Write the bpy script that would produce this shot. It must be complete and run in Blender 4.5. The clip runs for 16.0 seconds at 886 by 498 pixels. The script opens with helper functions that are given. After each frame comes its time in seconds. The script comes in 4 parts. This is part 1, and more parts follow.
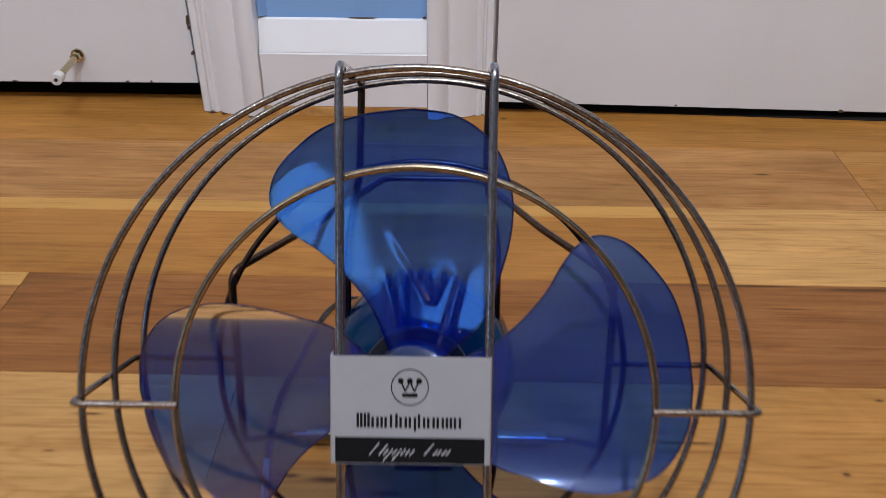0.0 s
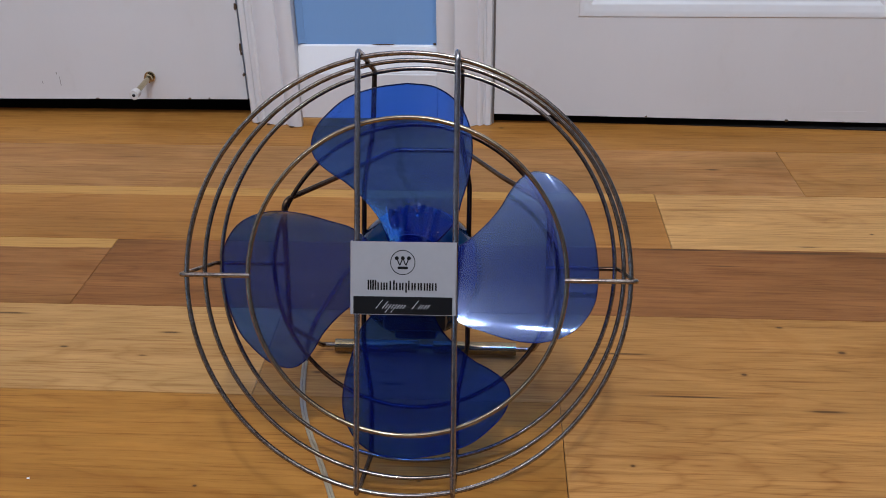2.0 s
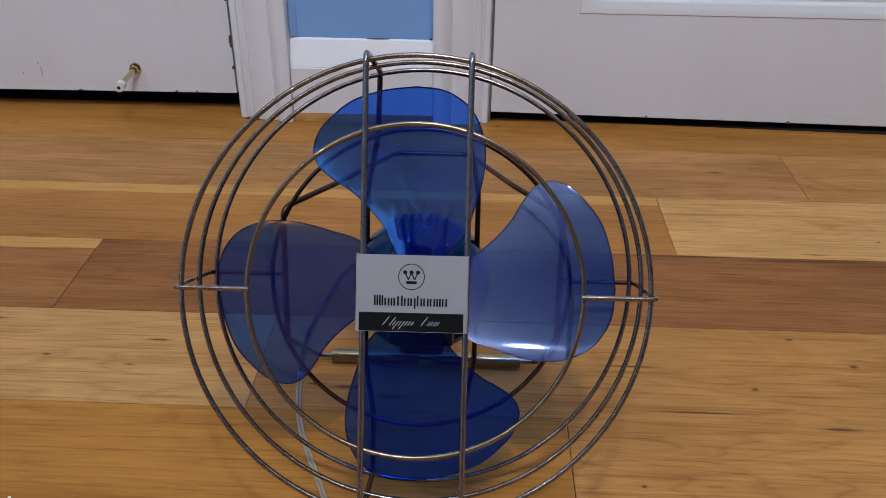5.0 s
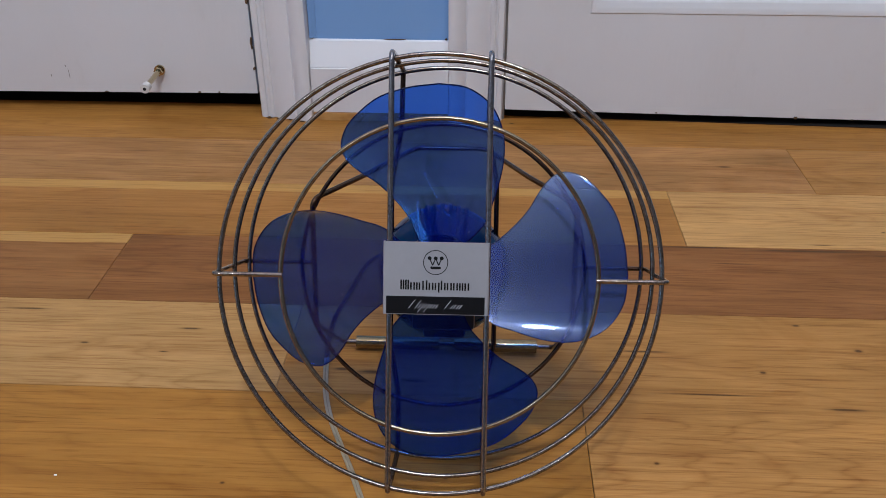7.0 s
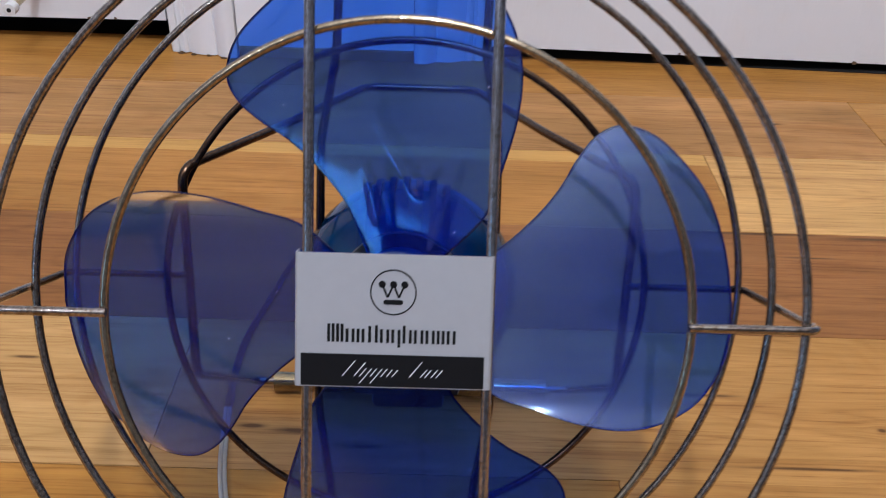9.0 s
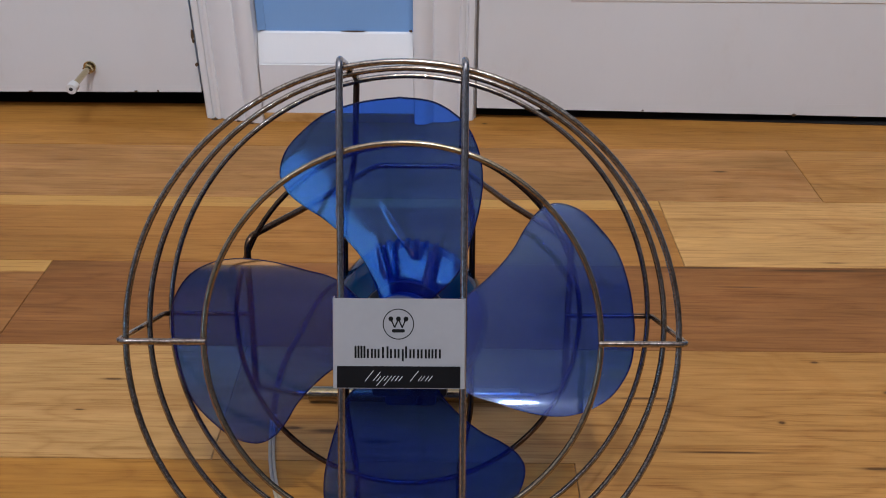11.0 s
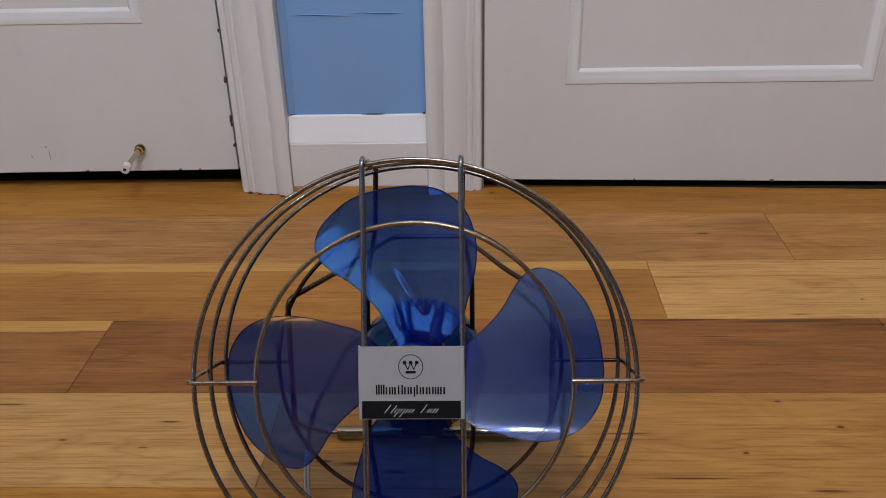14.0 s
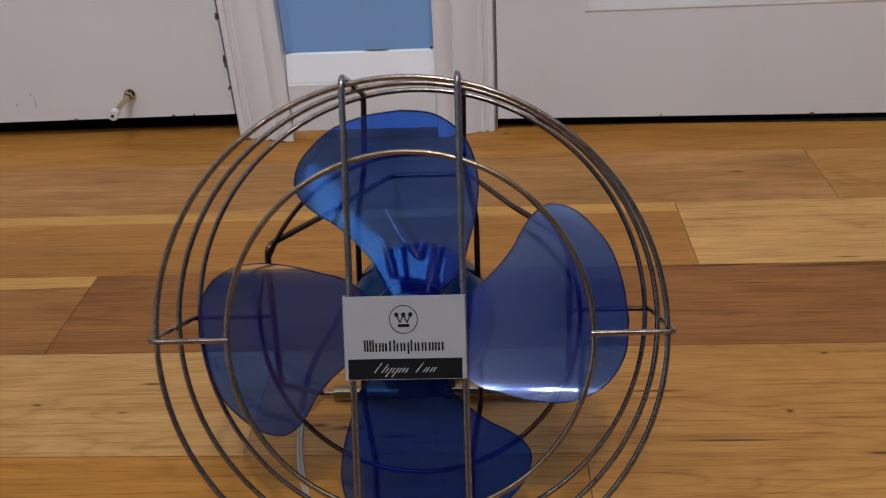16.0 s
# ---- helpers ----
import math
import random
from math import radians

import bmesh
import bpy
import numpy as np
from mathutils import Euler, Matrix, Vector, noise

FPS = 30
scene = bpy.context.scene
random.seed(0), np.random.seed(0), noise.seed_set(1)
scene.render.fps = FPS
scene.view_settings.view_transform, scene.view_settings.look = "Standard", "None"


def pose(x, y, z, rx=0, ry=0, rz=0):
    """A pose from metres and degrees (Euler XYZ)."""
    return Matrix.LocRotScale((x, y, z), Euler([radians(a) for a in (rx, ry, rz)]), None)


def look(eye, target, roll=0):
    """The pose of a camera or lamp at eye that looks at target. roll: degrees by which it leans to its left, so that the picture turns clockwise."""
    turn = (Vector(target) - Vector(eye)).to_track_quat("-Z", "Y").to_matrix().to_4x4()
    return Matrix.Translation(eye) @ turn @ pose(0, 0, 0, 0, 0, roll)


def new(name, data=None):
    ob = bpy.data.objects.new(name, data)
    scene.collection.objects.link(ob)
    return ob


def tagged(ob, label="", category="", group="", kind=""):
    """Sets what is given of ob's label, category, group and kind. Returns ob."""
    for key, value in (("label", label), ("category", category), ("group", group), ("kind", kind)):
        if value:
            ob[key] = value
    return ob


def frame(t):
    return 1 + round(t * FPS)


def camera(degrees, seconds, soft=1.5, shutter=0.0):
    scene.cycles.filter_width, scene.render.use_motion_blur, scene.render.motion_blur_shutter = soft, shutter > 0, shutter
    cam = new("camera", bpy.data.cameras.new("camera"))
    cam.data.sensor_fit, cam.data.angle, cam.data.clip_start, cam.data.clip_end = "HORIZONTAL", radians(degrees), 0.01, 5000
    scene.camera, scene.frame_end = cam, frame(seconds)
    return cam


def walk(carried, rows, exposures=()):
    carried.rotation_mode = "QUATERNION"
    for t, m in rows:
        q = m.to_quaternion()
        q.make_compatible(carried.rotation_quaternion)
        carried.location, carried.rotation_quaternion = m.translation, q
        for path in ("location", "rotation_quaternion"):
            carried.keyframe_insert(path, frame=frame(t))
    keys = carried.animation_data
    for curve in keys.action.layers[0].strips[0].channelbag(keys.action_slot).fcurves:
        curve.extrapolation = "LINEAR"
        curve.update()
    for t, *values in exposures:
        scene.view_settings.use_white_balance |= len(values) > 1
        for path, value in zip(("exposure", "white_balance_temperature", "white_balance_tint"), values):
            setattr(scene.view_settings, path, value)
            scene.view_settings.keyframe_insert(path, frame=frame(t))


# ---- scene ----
cam = camera(53.5, 16.0, soft=0.9, shutter=0.3)
PATH = [
    (0, (0.229, 0.224, 0.433), (0.193, 1.893, -0.668), 0.3),
    (0.5, (0.243, 0.095, 0.463), (0.199, 1.776, -0.62), 0.6),
    (1, (0.256, 0.046, 0.467), (0.208, 1.739, -0.597), 0.6),
    (1.5, (0.269, 0.031, 0.471), (0.194, 1.742, -0.562), -0.2),
    (2, (0.264, 0.024, 0.472), (0.16, 1.745, -0.543), -0.7),
    (2.5, (0.259, 0.022, 0.476), (0.139, 1.745, -0.532), -0.9),
    (3, (0.255, 0.013, 0.475), (0.142, 1.734, -0.537), -0.7),
    (5.3, (0.243, 0.058, 0.467), (0.187, 1.762, -0.578), 0.7),
    (5.5, (0.244, 0.058, 0.463), (0.182, 1.753, -0.595), 0.5),
    (6, (0.238, 0.046, 0.471), (0.167, 1.737, -0.595), 0.2),
    (6.5, (0.234, 0.027, 0.481), (0.157, 1.729, -0.566), -0.0),
    (7, (0.237, 0.023, 0.479), (0.155, 1.734, -0.554), -0.1),
    (7.5, (0.241, 0.105, 0.442), (0.184, 1.813, -0.597), 0.4),
    (8, (0.237, 0.227, 0.366), (0.225, 1.914, -0.708), 1.2),
    (8.5, (0.216, 0.268, 0.343), (0.219, 1.932, -0.767), 1.9),
    (9, (0.225, 0.259, 0.361), (0.231, 1.92, -0.753), 1.9),
    (9.2, (0.234, 0.2287, 0.3947), (0.2333, 1.8834, -0.7287), 1.6),
    (11.3, (0.235, 0.116, 0.475), (0.226, 1.829, -0.558), 0.2),
    (11.5, (0.242, 0.092, 0.497), (0.235, 1.82, -0.51), 0.1),
    (12, (0.25, 0.054, 0.528), (0.221, 1.81, -0.428), -0.7),
    (12.5, (0.247, 0.051, 0.516), (0.211, 1.811, -0.434), -1.1),
    (13, (0.246, 0.054, 0.508), (0.22, 1.806, -0.457), -1.1),
    (13.5, (0.252, 0.054, 0.509), (0.216, 1.805, -0.456), -1.3),
    (14, (0.248, 0.042, 0.514), (0.186, 1.801, -0.437), -1.3),
    (14.5, (0.253, 0.045, 0.52), (0.171, 1.808, -0.42), -1.6),
    (15, (0.239, 0.047, 0.514), (0.128, 1.805, -0.434), -2.2),
    (15.5, (0.244, 0.054, 0.503), (0.126, 1.797, -0.47), -2.6),
    (16, (0.261, 0.107, 0.464), (0.142, 1.814, -0.571), -3.3),
]
EXPOSURES = [(0.0, 0.32, 6150, 10), (0.5, 0.2, 6000, 10), (1.0, 0.17, 5850, 10), (2.5, 0.17, 5850, 10), (5.5, 0.03, 5800, 10), (7.0, 0.05, 5800, 10), (7.5, 0.1, 5800, 10), (8.0, 0.25, 5800, 10), (8.5, 0.65, 5800, 10), (9.0, 0.63, 5800, 10), (11.5, 0.0, 6200, 10), (12.0, -0.13, 6300, 10), (12.5, -0.13, 6350, 10), (14.5, -0.11, 6400, 10), (16.0, -0.06, 6400, 10)]
walk(cam, [(t, look(eye, target, roll)) for t, eye, target, roll in PATH], EXPOSURES)

# ---- light: a ceiling lamp above and in front of the doors, daylight-free room ----
world = bpy.data.worlds.new("world")
scene.world = world
world.use_nodes = True
world.node_tree.nodes["Background"].inputs[0].default_value = (0.8, 0.85, 1.0, 1)
world.node_tree.nodes["Background"].inputs[1].default_value = 0.008


def ceiling_bulb(name, place, power, radius, colour):
    data = bpy.data.lights.new(name, "POINT")
    data.shadow_soft_size, data.energy, data.color = radius, power, colour
    ob = new(name, data)
    ob.location = place
    return ob


# two bulbs follow the cast shadows; the third is added fill from the left
for place, power in (((0.285, -0.31, 1.974), 50), ((0.58, -0.257, 1.974), 22), ((-0.95, -0.85, 2.00), 18)):
    ceiling_bulb("ceiling_bulb", place, power, 0.07, (0.96, 0.97, 1.0))

# unseen bluish panel added low behind the viewer, inferred from the blades' reflections
glow = bpy.data.lights.new("unseen_blue_light", "AREA")
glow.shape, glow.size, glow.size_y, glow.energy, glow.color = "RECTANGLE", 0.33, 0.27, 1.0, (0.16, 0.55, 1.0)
new("unseen_blue_light", glow).matrix_world = look((-1.25, -1.06, 0.59), (0.2, 0.55, 0.24))


# ---- materials ----
def material(name):
    mat = bpy.data.materials.new(name)
    mat.use_nodes = True
    nt = mat.node_tree
    nt.nodes.clear()
    out = nt.nodes.new("ShaderNodeOutputMaterial")
    return mat, nt, out


def node(nt, kind, **values):
    n = nt.nodes.new(kind)
    for key, value in values.items():
        n.inputs[key.replace("_", " ")].default_value = value
    return n


def ramp(nt, source, stops):
    n = nt.nodes.new("ShaderNodeValToRGB")
    while len(n.color_ramp.elements) < len(stops):
        n.color_ramp.elements.new(0.5)
    for e, (p, c) in zip(n.color_ramp.elements, stops):
        e.position = p
        e.color = (*c, 1) if len(c) == 3 else c
    nt.links.new(source, n.inputs[0])
    return n


def place_node(nt, scale, object_shift=0.0):
    """World position, scaled by axis, with a shift that differs from object to object."""
    geo = nt.nodes.new("ShaderNodeNewGeometry")
    mul = nt.nodes.new("ShaderNodeVectorMath")
    mul.operation = "MULTIPLY"
    mul.inputs[1].default_value = scale
    nt.links.new(geo.outputs["Position"], mul.inputs[0])
    if not object_shift:
        return mul.outputs[0]
    info = nt.nodes.new("ShaderNodeObjectInfo")
    big = nt.nodes.new("ShaderNodeMath")
    big.operation = "MULTIPLY"
    big.inputs[1].default_value = object_shift
    nt.links.new(info.outputs["Random"], big.inputs[0])
    add = nt.nodes.new("ShaderNodeVectorMath")
    nt.links.new(mul.outputs[0], add.inputs[0])
    nt.links.new(big.outputs[0], add.inputs[1])
    return add.outputs[0]


def noise_node(nt, where, scale, detail=4.0, rough=0.55, distortion=0.0):
    n = node(nt, "ShaderNodeTexNoise", Scale=scale, Detail=detail, Roughness=rough, Distortion=distortion)
    nt.links.new(where, n.inputs["Vector"])
    return n


def mix_colour(nt, fac, a, b, blend="MIX"):
    n = nt.nodes.new("ShaderNodeMix")
    n.data_type, n.blend_type = "RGBA", blend
    for socket, value in ((n.inputs[0], fac), (n.inputs[6], a), (n.inputs[7], b)):
        if isinstance(value, (int, float)):
            socket.default_value = value
        elif isinstance(value, tuple):
            socket.default_value = (*value, 1)
        else:
            nt.links.new(value, socket)
    return n.outputs[2]


def bump(nt, height, strength, distance=0.001):
    n = node(nt, "ShaderNodeBump", Strength=strength, Distance=distance)
    nt.links.new(height, n.inputs["Height"])
    return n.outputs[0]


def finish(nt, out, colour, rough, normal=None, metal=0.0, specular=0.5):
    p = nt.nodes.new("ShaderNodeBsdfPrincipled")
    for key, value in (("Base Color", colour), ("Roughness", rough), ("Metallic", metal), ("Specular IOR Level", specular)):
        if isinstance(value, (int, float)):
            p.inputs[key].default_value = value
        elif isinstance(value, tuple):
            p.inputs[key].default_value = (*value, 1)
        else:
            nt.links.new(value, p.inputs[key])
    if normal:
        nt.links.new(normal, p.inputs["Normal"])
    nt.links.new(p.outputs[0], out.inputs[0])
    return p


def calc(nt, operation, a, b=None):
    n = nt.nodes.new("ShaderNodeMath")
    n.operation = operation
    for socket, value in zip(n.inputs, (a, b)):
        if isinstance(value, (int, float)):
            socket.default_value = value
        elif value is not None:
            nt.links.new(value, socket)
    return n.outputs[0]


def wood(name, dark, mid, light, figure=0.5, streak=0.5, knots=(), lines=60.0, sap=None, arch=None):
    """Board wood, its grain along x. knots: x, y, half length and half width of dark marks, round which the grain bends. arch: x and y of the tip of a flat-sawn figure, and how strong it is."""
    mat, nt, out = material(name)
    geo = nt.nodes.new("ShaderNodeNewGeometry")
    split = nt.nodes.new("ShaderNodeSeparateXYZ")
    nt.links.new(geo.outputs["Position"], split.inputs[0])
    info = nt.nodes.new("ShaderNodeObjectInfo")
    x, y = split.outputs[0], split.outputs[1]
    shade = None
    bent = y
    for kx, ky, sx, sy in knots:
        dx, dy = calc(nt, "SUBTRACT", x, kx), calc(nt, "SUBTRACT", y, ky)
        u, v = calc(nt, "DIVIDE", dx, sx), calc(nt, "DIVIDE", dy, sy)
        q = calc(nt, "ADD", calc(nt, "MULTIPLY", u, u), calc(nt, "MULTIPLY", v, v))
        hole = calc(nt, "POWER", 2.718, calc(nt, "MULTIPLY", q, -1.2))
        shade = hole if shade is None else calc(nt, "MAXIMUM", shade, hole)
        if sx < 3 * sy:
            far = calc(nt, "POWER", 2.718, calc(nt, "MULTIPLY", q, -0.06))
            bent = calc(nt, "SUBTRACT", bent, calc(nt, "MULTIPLY", calc(nt, "MULTIPLY", dy, far), 0.5))
    def field(sx, sy, shift, detail, rough, distortion=0.0):
        joined = nt.nodes.new("ShaderNodeCombineXYZ")
        off = calc(nt, "MULTIPLY", info.outputs["Random"], shift)
        nt.links.new(calc(nt, "ADD", calc(nt, "MULTIPLY", x, sx), off), joined.inputs[0])
        nt.links.new(calc(nt, "ADD", calc(nt, "MULTIPLY", bent, sy), off), joined.inputs[1])
        nt.links.new(off, joined.inputs[2])
        return noise_node(nt, joined.outputs[0], 1.0, detail, rough, distortion).outputs[0]
    base = ramp(nt, field(3.2, 15.0, 37.0, 5, 0.62, 0.8), [(0.30, dark), (0.5, mid), (0.70, light)]).outputs[0]
    wave = field(2.6, lines * 0.34, 53.0, 2, 0.4, 0.1)
    year = calc(nt, "PINGPONG", calc(nt, "MULTIPLY", wave, 22.0), 1.0)
    rings = ramp(nt, year, [(0.0, (0.50, 0.38, 0.26)), (0.16, (0.84, 0.79, 0.73)), (0.45, (1.08, 1.08, 1.08)), (1.0, (0.97, 0.95, 0.92))]).outputs[0]
    c = mix_colour(nt, figure, base, rings, "MULTIPLY")
    fine = field(11.0, 380.0, 11.0, 4, 0.7)
    grain = ramp(nt, fine, [(0.34, (0.58, 0.47, 0.35)), (0.46, (0.95, 0.93, 0.90)), (0.66, (1.12, 1.12, 1.11))]).outputs[0]
    c = mix_colour(nt, 0.7, c, grain, "MULTIPLY")
    line = ramp(nt, field(5.0, 110.0, 17.0, 4, 0.65, 0.4), [(0.30, (0.60, 0.50, 0.39)), (0.44, (0.93, 0.91, 0.88)), (0.56, (1, 1, 1)), (0.72, (1.13, 1.12, 1.10))]).outputs[0]
    c = mix_colour(nt, 0.3, c, line, "MULTIPLY")
    mottle = ramp(nt, field(7.0, 16.0, 29.0, 4, 0.6, 0.8), [(0.30, (0.82, 0.74, 0.62)), (0.46, (1, 1, 1)), (0.58, (1, 1, 1)), (0.72, (1.12, 1.11, 1.08))]).outputs[0]
    c = mix_colour(nt, 0.8, c, mottle, "MULTIPLY")
    if arch:
        dy = calc(nt, "SUBTRACT", y, arch[1])
        square = calc(nt, "MULTIPLY", dy, dy)
        bend = calc(nt, "MULTIPLY", field(6.0, 30.0, 41.0, 3, 0.55), 0.16)
        level = calc(nt, "ADD", calc(nt, "ADD", calc(nt, "SUBTRACT", x, arch[0]), calc(nt, "MULTIPLY", square, 110.0)), bend)
        loop = calc(nt, "PINGPONG", calc(nt, "MULTIPLY", level, 34.0), 1.0)
        figure_lines = ramp(nt, loop, [(0.0, (0.66, 0.55, 0.42)), (0.22, (0.94, 0.91, 0.87)), (0.5, (1.03, 1.03, 1.03)), (1.0, (1, 1, 1))]).outputs[0]
        near = calc(nt, "MULTIPLY", calc(nt, "POWER", 2.718, calc(nt, "MULTIPLY", square, -420.0)), field(40.0, 260.0, 7.0, 3, 0.6))
        c = mix_colour(nt, calc(nt, "MULTIPLY", near, arch[2]), c, mix_colour(nt, 1.0, c, figure_lines, "MULTIPLY"))
    fleck = ramp(nt, field(70.0, 420.0, 23.0, 3, 0.7, 0.3), [(0.28, (0.70, 0.60, 0.48)), (0.42, (1, 1, 1)), (0.62, (1, 1, 1)), (0.74, (1.12, 1.12, 1.10))]).outputs[0]
    c = mix_colour(nt, 0.15, c, fleck, "MULTIPLY")
    dash = ramp(nt, field(9.0, 380.0, 71.0, 3, 0.6, 0.2), [(0.22, (0.52, 0.37, 0.23)), (0.34, (1, 1, 1))]).outputs[0]
    c = mix_colour(nt, streak * 0.6, c, dash, "MULTIPLY")
    band = ramp(nt, field(2.4, 26.0, 91.0, 4, 0.6, 0.9), [(0.30, (0.76, 0.68, 0.60)), (0.46, (1, 1, 1)), (0.64, (1, 1, 1)), (0.70, (1.14, 1.13, 1.08))]).outputs[0]
    c = mix_colour(nt, 0.7, c, band, "MULTIPLY")
    if sap:
        edge = calc(nt, "MULTIPLY", calc(nt, "SUBTRACT", field(5.0, 40.0, 5.0, 3, 0.6), 0.5), 0.008)
        level = calc(nt, "ADD", y, edge)
        inside = calc(nt, "MULTIPLY", calc(nt, "GREATER_THAN", level, sap[0]), calc(nt, "LESS_THAN", level, sap[1]))
        c = mix_colour(nt, calc(nt, "MULTIPLY", inside, 0.75), c, mix_colour(nt, 0.7, (0.56, 0.31, 0.085), grain, "MULTIPLY"))
    if shade is not None:
        ragged = calc(nt, "MULTIPLY", shade, calc(nt, "ADD", 0.55, calc(nt, "MULTIPLY", field(60.0, 300.0, 3.0, 3, 0.6), 1.4)))
        c = mix_colour(nt, calc(nt, "MINIMUM", ragged, 0.92), c, (0.085, 0.036, 0.011))
    scuff = noise_node(nt, place_node(nt, (7.0, 7.0, 7.0)), 1.0, 4, 0.6)
    rough = ramp(nt, scuff.outputs[0], [(0.3, (0.34, 0.34, 0.34)), (0.7, (0.48, 0.48, 0.48))])
    finish(nt, out, c, rough.outputs[0], bump(nt, fine, 0.15, 0.0005), 0.0, 0.13)
    return mat


def paint(name, colour, rough=0.42, dirt=0.12, tone=(0.72, 0.66, 0.58), brush=0.15):
    mat, nt, out = material(name)
    blotch = noise_node(nt, place_node(nt, (5.0, 5.0, 3.0)), 1.0, 4, 0.6)
    grime = noise_node(nt, place_node(nt, (38.0, 38.0, 20.0)), 1.0, 5, 0.65)
    worn = ramp(nt, blotch.outputs[0], [(0.32, tone), (0.62, (1, 1, 1))])
    c = mix_colour(nt, dirt, colour, worn.outputs[0], "MULTIPLY")
    speck = ramp(nt, grime.outputs[0], [(0.25, (0.8, 0.77, 0.72)), (0.4, (1, 1, 1))])
    c = mix_colour(nt, dirt, c, speck.outputs[0], "MULTIPLY")
    stroke = noise_node(nt, place_node(nt, (160.0, 160.0, 22.0)), 1.0, 3, 0.5)
    finish(nt, out, c, rough, bump(nt, stroke.outputs[0], brush, 0.0012))
    return mat


def wire_metal(name, bright, rust, amount, coat=0.7):
    mat, nt, out = material(name)
    spots = noise_node(nt, place_node(nt, (90.0, 90.0, 90.0)), 1.0, 5, 0.7)
    fine = noise_node(nt, place_node(nt, (760.0, 760.0, 760.0)), 1.0, 3, 0.6)
    pitted = mix_colour(nt, 0.66, spots.outputs[0], fine.outputs[0])
    mask = ramp(nt, pitted, [(0.52 - amount, (0, 0, 0)), (0.78 - amount, (1, 1, 1))])
    c = mix_colour(nt, mask.outputs[0], bright, rust)
    rough = ramp(nt, mask.outputs[0], [(0.0, (0.10, 0.10, 0.10)), (1.0, (0.24, 0.24, 0.24))])
    p = finish(nt, out, c, rough.outputs[0], bump(nt, fine.outputs[0], 0.2, 0.0005), 0.95)
    p.inputs["Coat Weight"].default_value, p.inputs["Coat Roughness"].default_value = coat, 0.06
    return mat


def acrylic(name, tint, body, share, ior=1.45, dust=0.0, haze=0.0):
    """A clear tinted sheet: what passes through is tinted, the rest is gloss and a little body colour."""
    mat, nt, out = material(name)
    clear = node(nt, "ShaderNodeBsdfTransparent", Color=(*tint, 1))
    cloud = nt.nodes.new("ShaderNodeBsdfTranslucent")
    solid = nt.nodes.new("ShaderNodeBsdfDiffuse")
    streaks = noise_node(nt, place_node(nt, (22.0, 22.0, 22.0)), 1.0, 3, 0.6)
    c = ramp(nt, streaks.outputs[0], [(0.3, tuple(v * 0.8 for v in body)), (0.7, body)])
    nt.links.new(c.outputs[0], cloud.inputs[0])
    nt.links.new(c.outputs[0], solid.inputs[0])
    both = nt.nodes.new("ShaderNodeMixShader")
    nt.links.new(solid.outputs[0], both.inputs[1])
    nt.links.new(cloud.outputs[0], both.inputs[2])
    first = nt.nodes.new("ShaderNodeMixShader")
    first.inputs[0].default_value = share
    nt.links.new(clear.outputs[0], first.inputs[1])
    nt.links.new(both.outputs[0], first.inputs[2])
    if dust:
        specks = noise_node(nt, place_node(nt, (520.0, 520.0, 520.0)), 1.0, 1, 0.4)
        spot = ramp(nt, specks.outputs[0], [(0.825, (0, 0, 0)), (0.84, (dust, dust, dust))])
        lint = node(nt, "ShaderNodeBsdfDiffuse", Color=(0.75, 0.76, 0.80, 1))
        dusty = nt.nodes.new("ShaderNodeMixShader")
        nt.links.new(spot.outputs[0], dusty.inputs[0])
        nt.links.new(first.outputs[0], dusty.inputs[1])
        nt.links.new(lint.outputs[0], dusty.inputs[2])
        first = dusty
    gloss = node(nt, "ShaderNodeBsdfGlossy", Color=(0.86, 0.92, 1, 1), Roughness=0.07)
    wave = noise_node(nt, place_node(nt, (24.0, 24.0, 24.0)), 1.0, 1, 0.4)
    nt.links.new(bump(nt, wave.outputs[0], 0.12, 0.004), gloss.inputs["Normal"])
    if haze:
        film = node(nt, "ShaderNodeBsdfGlossy", Color=(0.86, 0.92, 1, 1), Roughness=0.17)
        sheen = nt.nodes.new("ShaderNodeMixShader")
        sheen.inputs[0].default_value = haze
        nt.links.new(gloss.outputs[0], sheen.inputs[1])
        nt.links.new(film.outputs[0], sheen.inputs[2])
        gloss = sheen
    fres = node(nt, "ShaderNodeFresnel", IOR=ior)
    last = nt.nodes.new("ShaderNodeMixShader")
    nt.links.new(fres.outputs[0], last.inputs[0])
    nt.links.new(first.outputs[0], last.inputs[1])
    nt.links.new(gloss.outputs[0], last.inputs[2])
    nt.links.new(last.outputs[0], out.inputs[0])
    return mat


def plain(name, colour, rough=0.5, metal=0.0, grain=0.12, scale=300.0, specular=0.5):
    mat, nt, out = material(name)
    n = noise_node(nt, place_node(nt, (scale, scale, scale)), 1.0, 4, 0.6)
    tone = ramp(nt, n.outputs[0], [(0.3, tuple(v * (1 - grain) for v in colour)), (0.7, colour)])
    finish(nt, out, tone.outputs[0], rough, bump(nt, n.outputs[0], 0.05, 0.0003), metal, specular)
    return mat


def tones(r, g, b, spread=0.16):
    """Dark, middle and light of one wood."""
    return [(r * k, 1.02 * g * (k - 0.02 * (1 - k)), 1.18 * b * k ** 1.3) for k in (1 - spread, 1.0, 1 + spread)]


